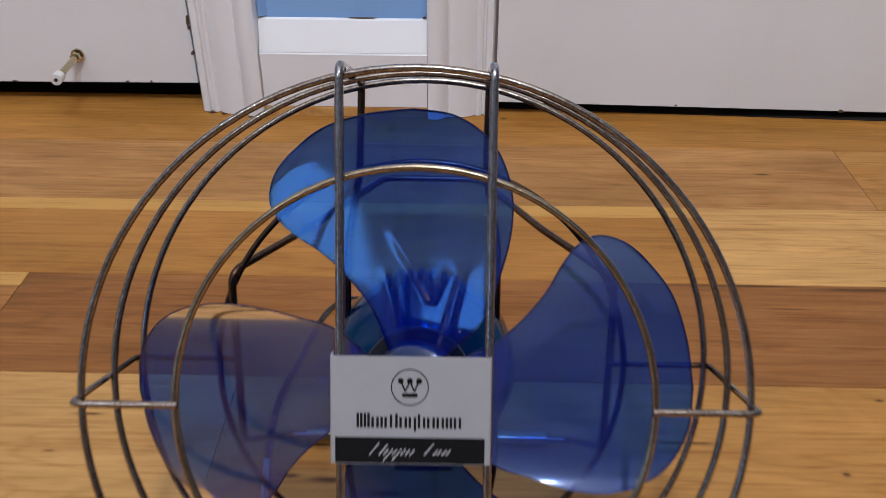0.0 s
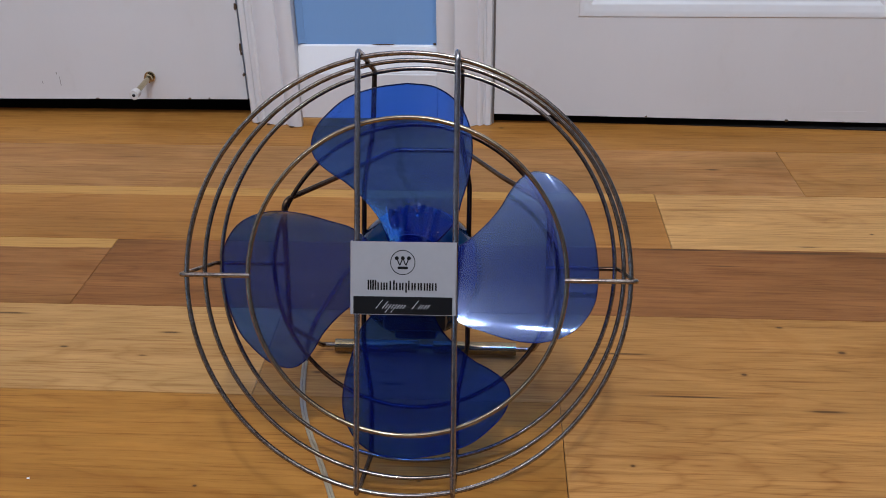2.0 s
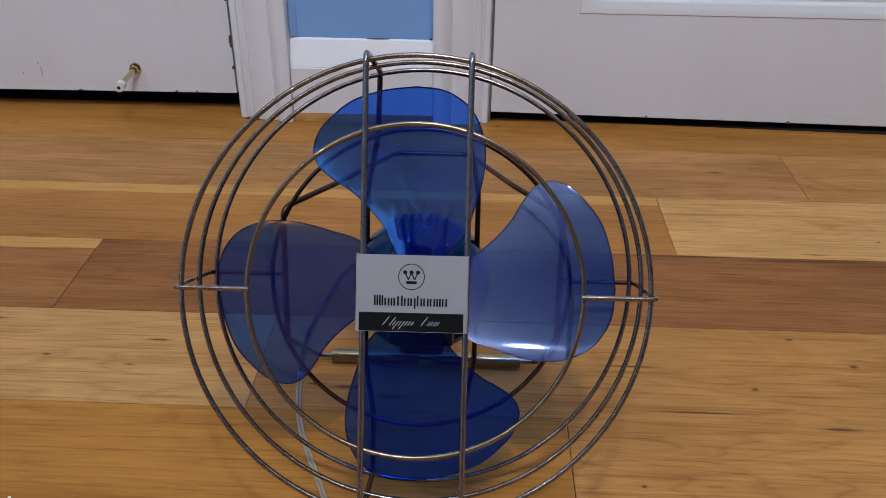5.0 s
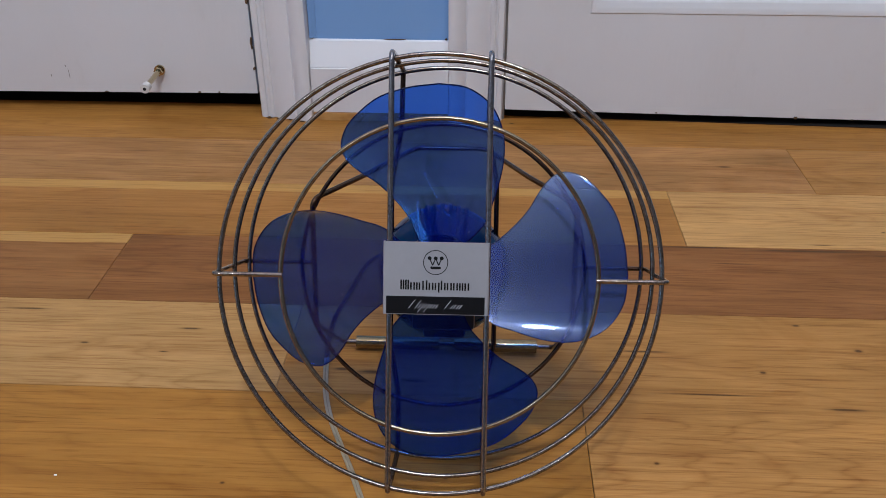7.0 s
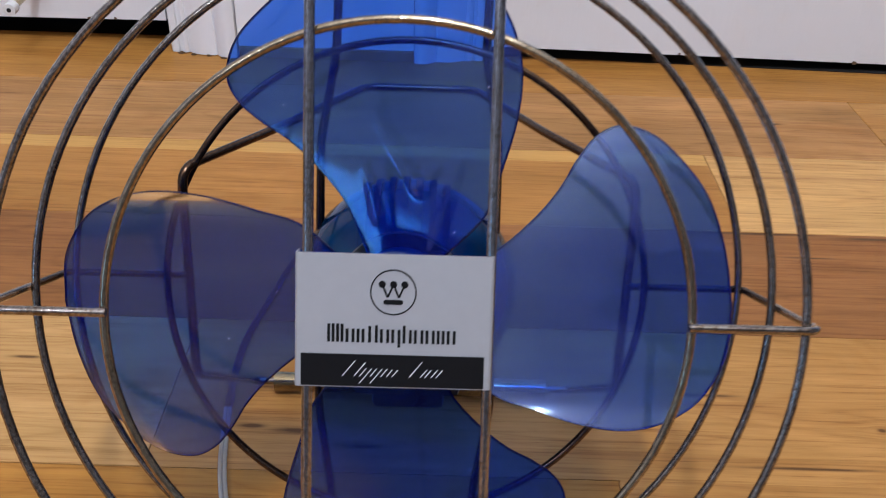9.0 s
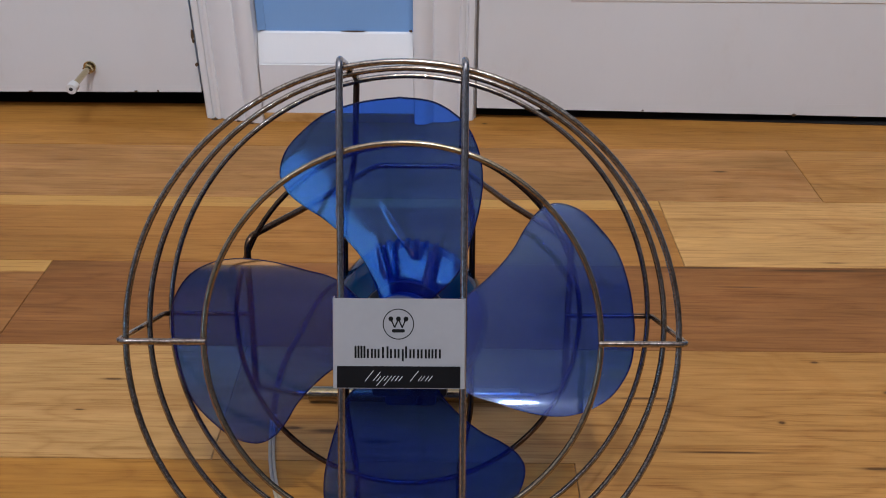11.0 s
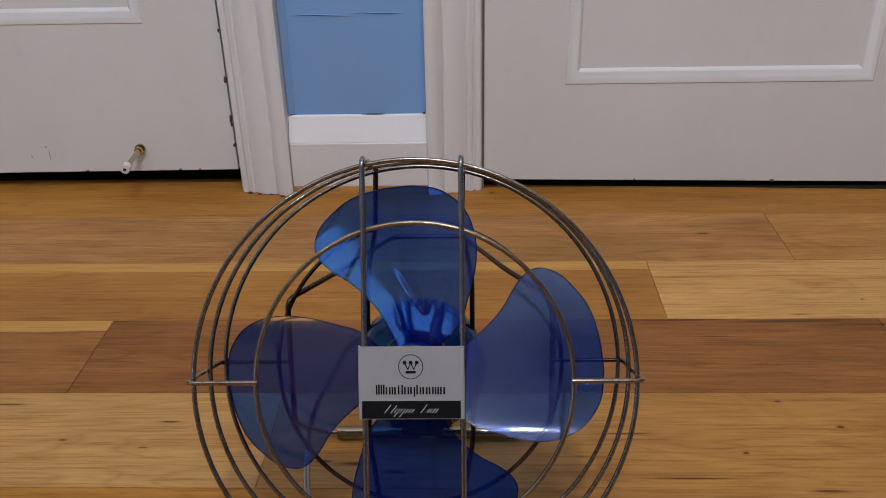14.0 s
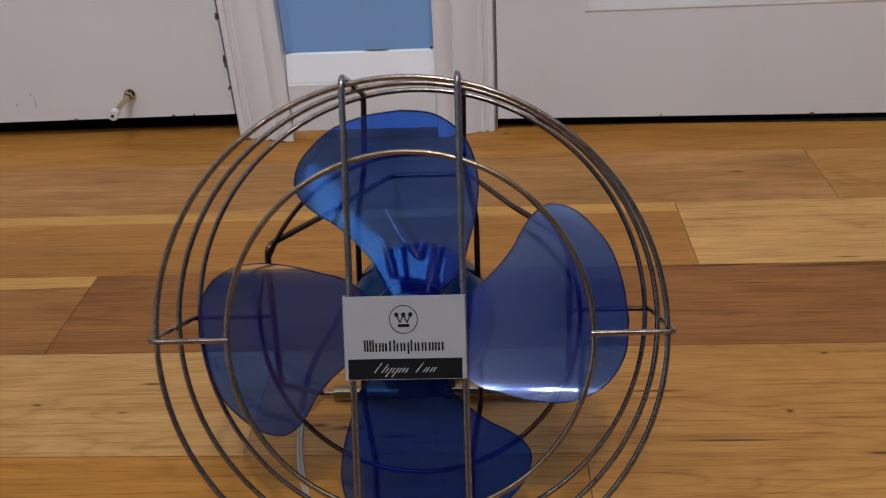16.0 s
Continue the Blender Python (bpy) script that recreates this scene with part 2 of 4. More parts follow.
RIGHT_MARKS = [(0.147, 0.610, 0.013, 0.0026), (0.122, 0.613, 0.008, 0.0018), (0.185, 0.600, 0.010, 0.0020), (0.574, 0.658, 0.0036, 0.0022), (0.482, 0.624, 0.0027, 0.0017), (0.530, 0.694, 0.0032, 0.0013), (0.374, 0.512, 0.0020, 0.0014),
               (0.384, 0.649, 0.022, 0.0011), (0.432, 0.593, 0.036, 0.0010), (0.537, 0.579, 0.016, 0.0016), (0.66, 0.625, 0.02, 0.0010)]
LEFT_MARKS = [(-0.026, 0.665, 0.010, 0.0014), (-0.115, 0.640, 0.004, 0.0013), (-0.19, 0.690, 0.02, 0.0014), (-0.040, 0.630, 0.004, 0.0008)]
STREAKS = [(0.47, 0.8315, 0.05, 0.0016), (0.58, 0.8285, 0.06, 0.0024), (0.70, 0.8220, 0.06, 0.0022), (0.50, 0.800, 0.02, 0.0008), (0.02, 0.79, 0.03, 0.0012)]
FAR_MARKS = [(0.80, 1.032, 0.12, 0.0009), (0.540, 1.030, 0.008, 0.002), (0.676, 0.872, 0.0022, 0.0012), (0.278, 1.156, 0.003, 0.002), (0.60, 0.842, 0.012, 0.0010), (0.50, 0.823, 0.012, 0.0008)]
WOODS = {
    "golden": wood("golden_oak", *tones(0.385, 0.170, 0.027), 0.22, 0.3, [(0.053, 0.478, 0.0018, 0.0012), (0.216, 0.490, 0.0016, 0.0012)], 50.0),
    "sapwood": wood("golden_oak_with_pale_sapwood", *tones(0.39, 0.173, 0.035), 0.2, 0.25, (), 50.0, (0.940, 0.970)),
    "amber": wood("amber_oak", *tones(0.42, 0.190, 0.036), 0.2, 0.2, FAR_MARKS),
    "blond": wood("blond_oak", *tones(0.46, 0.250, 0.074), 0.25, 0.35, LEFT_MARKS),
    "straw": wood("straw_oak", *tones(0.56, 0.305, 0.090, 0.13), 0.2, 0.1, FAR_MARKS, 60.0, None, (0.95, 0.90, 0.45)),
    "tan": wood("knotty_tan_oak", *tones(0.425, 0.205, 0.048), 0.3, 0.3, RIGHT_MARKS, 90.0, None, (0.50, 0.505, 1.1)),
    "brown": wood("brown_oak", *tones(0.40, 0.195, 0.055, 0.26), 0.25, 0.25, FAR_MARKS),
    "walnut": wood("dark_brown_oak", *tones(0.27, 0.110, 0.028, 0.26), 0.28, 0.4, STREAKS, 80.0),
    "striped": wood("dark_brown_oak_with_pale_sapwood", *tones(0.28, 0.120, 0.030, 0.2), 0.28, 0.5, (), 80.0, (0.813, 0.84)),
}
DOOR_PAINT = paint("white_door_paint", (0.71, 0.705, 0.71), 0.38, 0.15)
TRIM_PAINT = paint("white_trim_paint", (0.745, 0.74, 0.755), 0.30, 0.15, brush=0.2)
CAP_PAINT = paint("brighter_white_paint", (0.84, 0.84, 0.85), 0.36, 0.1, brush=0.12)
BLUE_PAINT = paint("sky_blue_wall_paint", (0.215, 0.395, 0.71), 0.5, 0.10, (0.8, 0.84, 0.9))
# unseen walls: dark paint limits bounce light, the paler one brightens the blades' reflections
WALL_PAINT = paint("dark_low_bounce_paint", (0.11, 0.115, 0.135), 0.6, 0.2)
PALE_PAINT = paint("pale_grey_reflector_paint", (0.34, 0.36, 0.42), 0.6, 0.2)
CEILING_PAINT = paint("ceiling_paint", (0.82, 0.81, 0.80), 0.7, 0.1)
UNDERLAY = plain("subfloor_and_gap_shade", (0.03, 0.022, 0.016), 0.9)
JAMB = plain("dull_brown_grey_paint", (0.22, 0.185, 0.16), 0.6)
SHADE = plain("door_gap_shade", (0.008, 0.006, 0.005), 0.9)
CHIP = plain("bare_brown_wood", (0.10, 0.055, 0.025), 0.8, scale=500.0)
CRACK_GREY = plain("grey_scratch", (0.30, 0.29, 0.28), 0.7)
CRACK_SHADE = plain("crack_underside_shade", (0.035, 0.06, 0.12), 0.9)
STEEL = wire_metal("worn_steel_wire", (0.36, 0.36, 0.385), (0.11, 0.085, 0.07), 0.14)
CHROME = wire_metal("tarnished_nickel_wire", (0.40, 0.35, 0.305), (0.095, 0.06, 0.036), 0.17)
BRONZED = wire_metal("bronzed_nickel_wire", (0.36, 0.28, 0.18), (0.12, 0.08, 0.045), 0.12)
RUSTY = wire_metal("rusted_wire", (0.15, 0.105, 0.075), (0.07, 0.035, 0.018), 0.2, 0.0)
# rear wires are coloured darker, standing in for shade behind the blades
SHADED_WIRE = wire_metal("shaded_rusted_wire", (0.075, 0.06, 0.05), (0.05, 0.025, 0.014), 0.2, 0.0)
BRASS = wire_metal("aged_brass_sleeve", (0.34, 0.26, 0.13), (0.15, 0.10, 0.05), 0.12)
BRASS_ROD = wire_metal("polished_brass", (0.52, 0.43, 0.24), (0.25, 0.18, 0.09), -0.02)
BLADE = acrylic("clear_blue_plastic", (0.258, 0.485, 0.96), (0.03, 0.05, 1.0), 0.053, 1.47, 0.7, 0.1)
BLADE_EDGE = acrylic("blue_plastic_edge", (0.02, 0.03, 0.18), (0.008, 0.012, 0.12), 0.6)
HOUSING = acrylic("blue_plastic_housing", (0.02, 0.13, 0.36), (0.003, 0.06, 0.16), 0.72)
RIB = plain("navy_rib_plastic", (0.004, 0.022, 0.055), 0.6, specular=0.15)
HUB_PLASTIC = plain("dark_blue_plastic", (0.006, 0.014, 0.06), 0.3)
BLACK = plain("black_plastic", (0.006, 0.007, 0.009), 0.4)
DARK_METAL = plain("dark_motor_metal", (0.012, 0.03, 0.09), 0.45, 0.3)
CARD = plain("brushed_silver_card", (0.31, 0.31, 0.325), 0.42, 0.15, 0.05, 120.0)
INK = plain("black_print", (0.004, 0.004, 0.005), 0.55, specular=0.15)
WHITE_INK = plain("silver_print", (0.62, 0.62, 0.64), 0.4)
RUBBER = plain("white_rubber", (0.72, 0.70, 0.67), 0.55)
CORD = acrylic("translucent_ivory_cord", (1.0, 0.97, 0.90), (0.95, 0.82, 0.58), 0.6)
SHADED_CORD = acrylic("shaded_cord", (0.55, 0.5, 0.46), (0.12, 0.10, 0.08), 0.6)


# ---- mesh helpers ----
ORIGIN = {}


def part(name, bm, mat, parent=None, label="", smooth=True):
    """One mesh object from a bmesh in world coordinates, under its thing where one is given."""
    mats = mat if isinstance(mat, (list, tuple)) else [mat]
    origin = ORIGIN.get(parent.name, Vector()) if parent else Vector()
    bmesh.ops.recalc_face_normals(bm, faces=bm.faces)
    if origin.length:
        bmesh.ops.translate(bm, verts=bm.verts, vec=-origin)
    me = bpy.data.meshes.new(name)
    bm.to_mesh(me)
    bm.free()
    for m in mats:
        me.materials.append(m)
    if smooth:
        me.polygons.foreach_set("use_smooth", [True] * len(me.polygons))
        me.set_sharp_from_angle(angle=radians(40))
    ob = new(name, me)
    if parent:
        ob.parent = parent
    ORIGIN[ob.name] = origin
    if label:
        tagged(ob, label)
    return ob


def thing(name, place, label, category, group=""):
    ob = new(name)
    ob.empty_display_size = 0.02
    ob.location = place
    ORIGIN[ob.name] = Vector(place)
    return tagged(ob, label, category, group)


def box(bm, lo, hi, bevel=0.0, segments=1):
    made = bmesh.ops.create_cube(bm, size=1.0)
    c, d = [(a + b) / 2 for a, b in zip(lo, hi)], [b - a for a, b in zip(lo, hi)]
    for v in made["verts"]:
        v.co = Vector([c[i] + v.co[i] * d[i] for i in range(3)])
    if bevel:
        edges = list({e for v in made["verts"] for e in v.link_edges})
        bmesh.ops.bevel(bm, geom=edges, offset=bevel, segments=segments, profile=0.6, affect="EDGES")
    return bm


def rounded(points, radius, steps=5, closed=False):
    """A polyline with its corners rounded off."""
    pts = [Vector(p) for p in points]
    out = []
    n = len(pts)
    for i, p in enumerate(pts):
        if not closed and i in (0, n - 1):
            out.append(p)
            continue
        a, b = pts[i - 1] - p, pts[(i + 1) % n] - p
        cut = min(radius, a.length * 0.45, b.length * 0.45)
        s, e = p + a.normalized() * cut, p + b.normalized() * cut
        for k in range(steps + 1):
            f = k / steps
            out.append(s * (1 - f) ** 2 + p * 2 * f * (1 - f) + e * f * f)
    return out


def tube(bm, points, radius, sides=10, closed=False):
    """A round bar swept along a polyline."""
    pts = [Vector(p) for p in points]
    n = len(pts)
    tangents = []
    for i in range(n):
        a = pts[i - 1] if (i or closed) else pts[0]
        b = pts[(i + 1) % n] if (i < n - 1 or closed) else pts[-1]
        tangents.append((b - a).normalized())
    side = tangents[0].orthogonal().normalized()
    rings = []
    for p, t in zip(pts, tangents):
        side = (side - t * side.dot(t)).normalized()
        other = t.cross(side)
        rings.append([bm.verts.new(p + radius * (math.cos(q) * side + math.sin(q) * other)) for q in [2 * math.pi * k / sides for k in range(sides)]])
    shift = 0
    if closed:
        first, last = rings[0][0].co - pts[0], rings[-1]
        shift = min(range(sides), key=lambda k: ((last[k].co - pts[-1]) - first).length)
    for i in range(n if closed else n - 1):
        a, b = rings[i], rings[(i + 1) % n]
        s = shift if closed and i == n - 1 else 0
        for k in range(sides):
            bm.faces.new((a[(k + s) % sides], a[(k + 1 + s) % sides], b[(k + 1) % sides], b[k]))
    if not closed:
        bm.faces.new(rings[0][::-1])
        bm.faces.new(rings[-1])
    return bm


def extrude_profile(bm, profile, start, end, along):
    """A closed profile of (a, b) pairs swept straight along x, y or z. For z: a is x and b is y; for x: a is y and b is z."""
    def put(a, b, c):
        return (a, b, c) if along == "z" else (c, a, b) if along == "x" else (a, c, b)
    lo = [bm.verts.new(put(a, b, start)) for a, b in profile]
    hi = [bm.verts.new(put(a, b, end)) for a, b in profile]
    n = len(profile)
    for i in range(n):
        bm.faces.new((lo[i], lo[(i + 1) % n], hi[(i + 1) % n], hi[i]))
    bm.faces.new(lo[::-1])
    bm.faces.new(hi)
    return bm


# ---- the room ----
WALL_Y = 1.172
part("ceiling", box(bmesh.new(), (-1.7, -1.95, 2.58), (2.2, 1.7, 2.68)), CEILING_PAINT)
tagged(bpy.data.objects["ceiling"], "plain white painted ceiling of the room", "ceiling", kind="structure")
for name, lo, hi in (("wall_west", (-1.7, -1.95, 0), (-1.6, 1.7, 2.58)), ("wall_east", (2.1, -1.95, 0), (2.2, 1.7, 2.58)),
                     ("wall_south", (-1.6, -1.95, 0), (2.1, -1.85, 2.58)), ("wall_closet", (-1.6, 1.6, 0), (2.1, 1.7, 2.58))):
    tagged(part(name, box(bmesh.new(), lo, hi), PALE_PAINT if name == "wall_west" else WALL_PAINT), "plain painted room wall out of view", "wall", kind="structure")
bm = bmesh.new()
for lo, hi in (((-1.6, WALL_Y, 0), (-0.80, 1.28, 2.58)), ((-0.0725, WALL_Y, 0), (0.266, 1.28, 2.58)), ((0.92, WALL_Y, 0), (2.1, 1.28, 2.58)),
               ((-0.80, WALL_Y, 2.05), (-0.0725, 1.28, 2.58)), ((0.266, WALL_Y, 2.05), (0.92, 1.28, 2.58))):
    box(bm, lo, hi)
wall = tagged(part("wall_north", bm, BLUE_PAINT), "sky-blue painted plaster wall between two white doors", "wall", kind="structure")

# casings: thin at the door, thick at the outer edge, with beads between
CASING = [(0.0, 0.0), (0.0, -0.004), (0.002, -0.008), (0.006, -0.009), (0.0085, -0.0085), (0.0095, -0.0055), (0.0115, -0.0055), (0.0125, -0.009), (0.0155, -0.0105), (0.018, -0.0095),
          (0.0190, -0.0075), (0.0205, -0.0085), (0.026, -0.0125), (0.034, -0.0150), (0.042, -0.0155), (0.047, -0.0150), (0.0485, -0.0130), (0.0500, -0.0150), (0.054, -0.0200), (0.060, -0.0225),
          (0.066, -0.0225), (0.0700, -0.0200), (0.071, 0.0)]


def casing(x, direction, bottom, top, label):
    bm = bmesh.new()
    prof = [(x + direction * a * 1.06, WALL_Y - 0.001 + b) for a, b in CASING]
    extrude_profile(bm, prof, bottom, top, "z")
    return tagged(part("trim", bm, TRIM_PAINT), label, "door casing", kind="structure")


casing(-0.0725, 1, 0.001, 2.10, "white moulded door casing with a chipped foot")
casing(0.265, -1, 0.001, 2.10, "white moulded door casing beside the blue wall")
casing(-0.80, -1, 0.001, 2.10, "white moulded door casing")
casing(0.92, 1, 0.001, 2.10, "white moulded door casing")
for x0, x1 in ((-0.87, 0.005), (0.194, 0.99)):
    bm = extrude_profile(bmesh.new(), [(WALL_Y - 0.001, 2.10), (WALL_Y - 0.023, 2.10), (WALL_Y - 0.023, 2.16), (WALL_Y - 0.001, 2.17)], x0, x1, "x")
    tagged(part("trim", bm, TRIM_PAINT), "white head casing over a door", "door casing", kind="structure")
BASE = [(WALL_Y - 0.001, 0.001), (WALL_Y - 0.016, 0.001), (WALL_Y - 0.016, 0.0745), (WALL_Y - 0.0145, 0.0760), (WALL_Y - 0.001, 0.0760)]
CAP = [(WALL_Y - 0.001, 0.0765), (WALL_Y - 0.0150, 0.0765), (WALL_Y - 0.0040, 0.1100), (WALL_Y - 0.001, 0.1118)]
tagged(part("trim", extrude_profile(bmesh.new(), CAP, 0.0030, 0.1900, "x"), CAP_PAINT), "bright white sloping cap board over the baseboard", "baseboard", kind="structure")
RAISED = [(y, max(z, 0.0125)) for y, z in BASE]
SHIM = [(WALL_Y - 0.001, 0.0004), (WALL_Y - 0.0165, 0.0004), (WALL_Y - 0.0160, 0.0108), (WALL_Y - 0.0145, 0.0122), (WALL_Y - 0.001, 0.0122)]
tagged(part("trim", extrude_profile(bmesh.new(), SHIM, 0.0030, 0.1900, "x"), WOODS["straw"]), "pale unpainted wooden strip under the baseboard", "baseboard", kind="structure")
for x0, x1, profile in ((0.0030, 0.1900, RAISED), (-1.6, -0.876, BASE), (0.996, 2.1, BASE)):
    tagged(part("baseboard", extrude_profile(bmesh.new(), profile, x0, x1, "x"), TRIM_PAINT), "white painted baseboard with a sloping top", "baseboard", kind="structure")


def door(name, x0, x1, z_left, z_right, y, panels, label):
    """A painted panel door: stiles and rails, recessed fields and mouldings round them."""
    thick, top = 0.036, 2.04
    ob = thing(name, ((x0 + x1) / 2, y + thick / 2, 0), label, "door")
    ob["kind"] = "structure"
    left, right = panels[0][0], panels[0][1]
    bm = bmesh.new()
    def slab(a, b, z0, z1):
        vs = [bm.verts.new(p) for p in ((a, y, z0[0]), (b, y, z0[1]), (b, y, z1), (a, y, z1), (a, y + thick, z0[0]), (b, y + thick, z0[1]), (b, y + thick, z1), (a, y + thick, z1))]
        for f in ((0, 1, 2, 3), (5, 4, 7, 6), (4, 0, 3, 7), (1, 5, 6, 2), (3, 2, 6, 7), (4, 5, 1, 0)):
            bm.faces.new([vs[i] for i in f])
    def low(x):
        return z_left + (z_right - z_left) * (x - x0) / (x1 - x0)
    slab(x0, left, (low(x0), low(left)), top)
    slab(right, x1, (low(right), low(x1)), top)
    levels = [(low(left), panels[0][2])] + [(a[3], b[2]) for a, b in zip(panels, panels[1:])] + [(panels[-1][3], top)]
    for k, (a, b) in enumerate(levels):
        slab(left, right, (low(left), low(right)) if k == 0 else (a, a), b)
    part("frame", bm, DOOR_PAINT, ob, smooth=False)
    for a, b, z0, z1 in panels:
        part("panel", box(bmesh.new(), (a - 0.004, y + 0.009, z0 - 0.004), (b + 0.004, y + 0.024, z1 + 0.004)), DOOR_PAINT, ob, smooth=False)
        bm = bmesh.new()
        rings = []
        for inset, depth in ((-0.0030, 0.0), (-0.0015, -0.0012), (0.003, -0.0008), (0.0060, 0.0016), (0.0115, 0.0032), (0.0140, 0.0056), (0.0165, 0.0088)):
            rings.append([bm.verts.new(p) for p in ((a + inset, y + depth, z0 + inset), (b - inset, y + depth, z0 + inset), (b - inset, y + depth, z1 - inset), (a + inset, y + depth, z1 - inset))])
        for r, s in zip(rings, rings[1:]):
            for i in range(4):
                bm.faces.new((r[i], r[(i + 1) % 4], s[(i + 1) % 4], s[i]))
        part("moulding", bm, DOOR_PAINT, ob)
    return ob


door("door_1", -0.795, -0.0785, 0.0242, 0.0290, 1.180, [(-0.68, -0.1795, 0.2385, 0.92), (-0.68, -0.1795, 1.08, 1.92)], "closed white panel door with chipped edge and a gap below")
door("door_2", 0.2680, 0.915, 0.018, 0.0085, 1.163, [(0.377, 0.770, 0.155, 0.90), (0.377, 0.770, 1.06, 1.92)], "closed white panel door beside the blue wall")

for x0, x1, y0 in ((0.2651, 0.2676, 1.1708), (-0.0768, -0.0730, 1.186)):
    tagged(part("trim", box(bmesh.new(), (x0, y0, 0.001), (x1, 1.225, 2.05)), JAMB), "dull brown-grey door jamb edge in the gap beside the door", "door jamb", kind="structure")
# gap shade under the right door, modelled as a black strip on the floor
bm = bmesh.new()
outline = [(0.268, 1.184), (0.915, 1.154), (0.915, 1.213), (0.268, 1.213)]
lo, hi = [bm.verts.new((x, y, 0.0003)) for x, y in outline], [bm.verts.new((x, y, 0.0012)) for x, y in outline]
for k in range(4):
    bm.faces.new((lo[k], lo[(k + 1) % 4], hi[(k + 1) % 4], hi[k]))
bm.faces.new(hi)
bm.faces.new(lo[::-1])
tagged(part("threshold", bm, SHADE, smooth=False), "black strip standing in for shade under the closed door", "threshold", kind="structure")

# ---- door stop on the left door ----
stop = thing("door_stop", (-0.2123, 1.180, 0.0617), "brass rod door stop with a white rubber tip on the door", "door stop")
a, b = Vector((-0.2123, 1.1797, 0.0617)), Vector((-0.2100, 1.108, 0.0602))
way = (b - a).normalized()
part("base_plate", tube(bmesh.new(), [a, a + way * 0.003], 0.0074, 20), BRASS_ROD, stop)
part("collar", tube(bmesh.new(), [a + way * 0.005, a + way * 0.011], 0.0060, 6), BRASS_ROD, stop)
part("rod", tube(bmesh.new(), [a + way * 0.011, a + way * 0.062], 0.0038, 12), BRASS_ROD, stop)
bm = tube(bmesh.new(), [a + way * 0.060, a + way * 0.062, a + way * 0.070, a + way * 0.0715], 0.0062, 16)
part("tip", bm, RUBBER, stop, "white rubber tip")
part("screw", tube(bmesh.new(), [a + way * 0.0715, a + way * 0.0722], 0.0022, 10), BLACK, stop)

# ---- wear: chipped paint, a cracked seam, a bead of blue paint ----
def scar(name, parent, mat, centre, wide, high, seed, depth=0.0012, axis="y"):
    """A small ragged patch standing a hair proud of an upright face."""
    rng = random.Random(seed)
    bm = bmesh.new()
    ring = []
    for k in range(9):
        q = 2 * math.pi * k / 9
        r = rng.uniform(0.6, 1.1)
        ring.append((wide / 2 * r * math.cos(q), high / 2 * r * math.sin(q)))
    cx, cy, cz = centre
    front = [bm.verts.new((cx + a, cy - depth * rng.uniform(0.5, 1), cz + b)) for a, b in ring]
    back = [bm.verts.new((cx + a * 1.15, cy + 0.0005, cz + b * 1.15)) for a, b in ring]
    bm.faces.new(front)
    for k in range(9):
        bm.faces.new((front[k], front[(k + 1) % 9], back[(k + 1) % 9], back[k]))
    return part(name, bm, mat, parent, smooth=False)


left_door = bpy.data.objects["door_1"]
right_door = bpy.data.objects["door_2"]
for k, (z, wide, high) in enumerate(((0.159, 0.0045, 0.009), (0.1034, 0.004, 0.013), (0.0955, 0.003, 0.007), (0.0648, 0.004, 0.006), (0.225, 0.0025, 0.006))):
    scar("paint_chip", left_door, CHIP, (-0.0795, 1.180, z), wide, high, 20 + k)
for k, (x, z, wide, high) in enumerate(((-0.161, 0.0295, 0.004, 0.003), (-0.133, 0.0298, 0.003, 0.003), (-0.294, 0.0285, 0.006, 0.002))):
    scar("paint_chip", left_door, CHIP, (x, 1.180, z), wide, high, 40 + k)
for k, (x, z, wide, high) in enumerate(((-0.369, 0.051, 0.0012, 0.005), (-0.343, 0.054, 0.0010, 0.016), (-0.346, 0.065, 0.0016, 0.004))):
    scar("scratch", left_door, CRACK_GREY, (x, 1.180, z), wide, high, 50 + k, 0.0006)
for k, (x, z, wide, high) in enumerate(((0.664, 0.0125, 0.006, 0.004), (0.475, 0.0165, 0.003, 0.002), (0.74, 0.0108, 0.004, 0.002))):
    scar("paint_chip", right_door, CHIP, (x, 1.163, z), wide, high, 60 + k)
scar("scratch", right_door, TRIM_PAINT, (0.733, 1.163, 0.0265), 0.062, 0.0007, 70, 0.0004)
for k, (x0, x1, z) in enumerate(((0.018, 0.101, 0.2445), (0.096, 0.165, 0.2470))):
    bm = bmesh.new()
    n = 14
    rng = random.Random(80 + k)
    low, high, mid = [], [], []
    for j in range(n):
        f = j / (n - 1)
        x = x0 + (x1 - x0) * f
        h = 0.0012 * math.sin(math.pi * min(0.97, max(0.03, f if k == 0 else 1 - f))) ** 0.6
        zz = z + 0.0008 * math.sin(5 * f + k) + rng.uniform(-0.0002, 0.0002)
        low.append(bm.verts.new((x, WALL_Y + 0.0004, zz - h)))
        mid.append(bm.verts.new((x, WALL_Y - 0.0016 * (h / 0.0012), zz + h * 0.2)))
        high.append(bm.verts.new((x, WALL_Y + 0.0004, zz + h)))
    for j in range(n - 1):
        # the ridge's shaded underside is put in as a darker blue
        bm.faces.new((low[j], low[j + 1], mid[j + 1], mid[j])).material_index = 1
        bm.faces.new((mid[j], mid[j + 1], high[j + 1], high[j]))
    part("crack", bm, [BLUE_PAINT, CRACK_SHADE], wall, "raised crack in the blue paint")
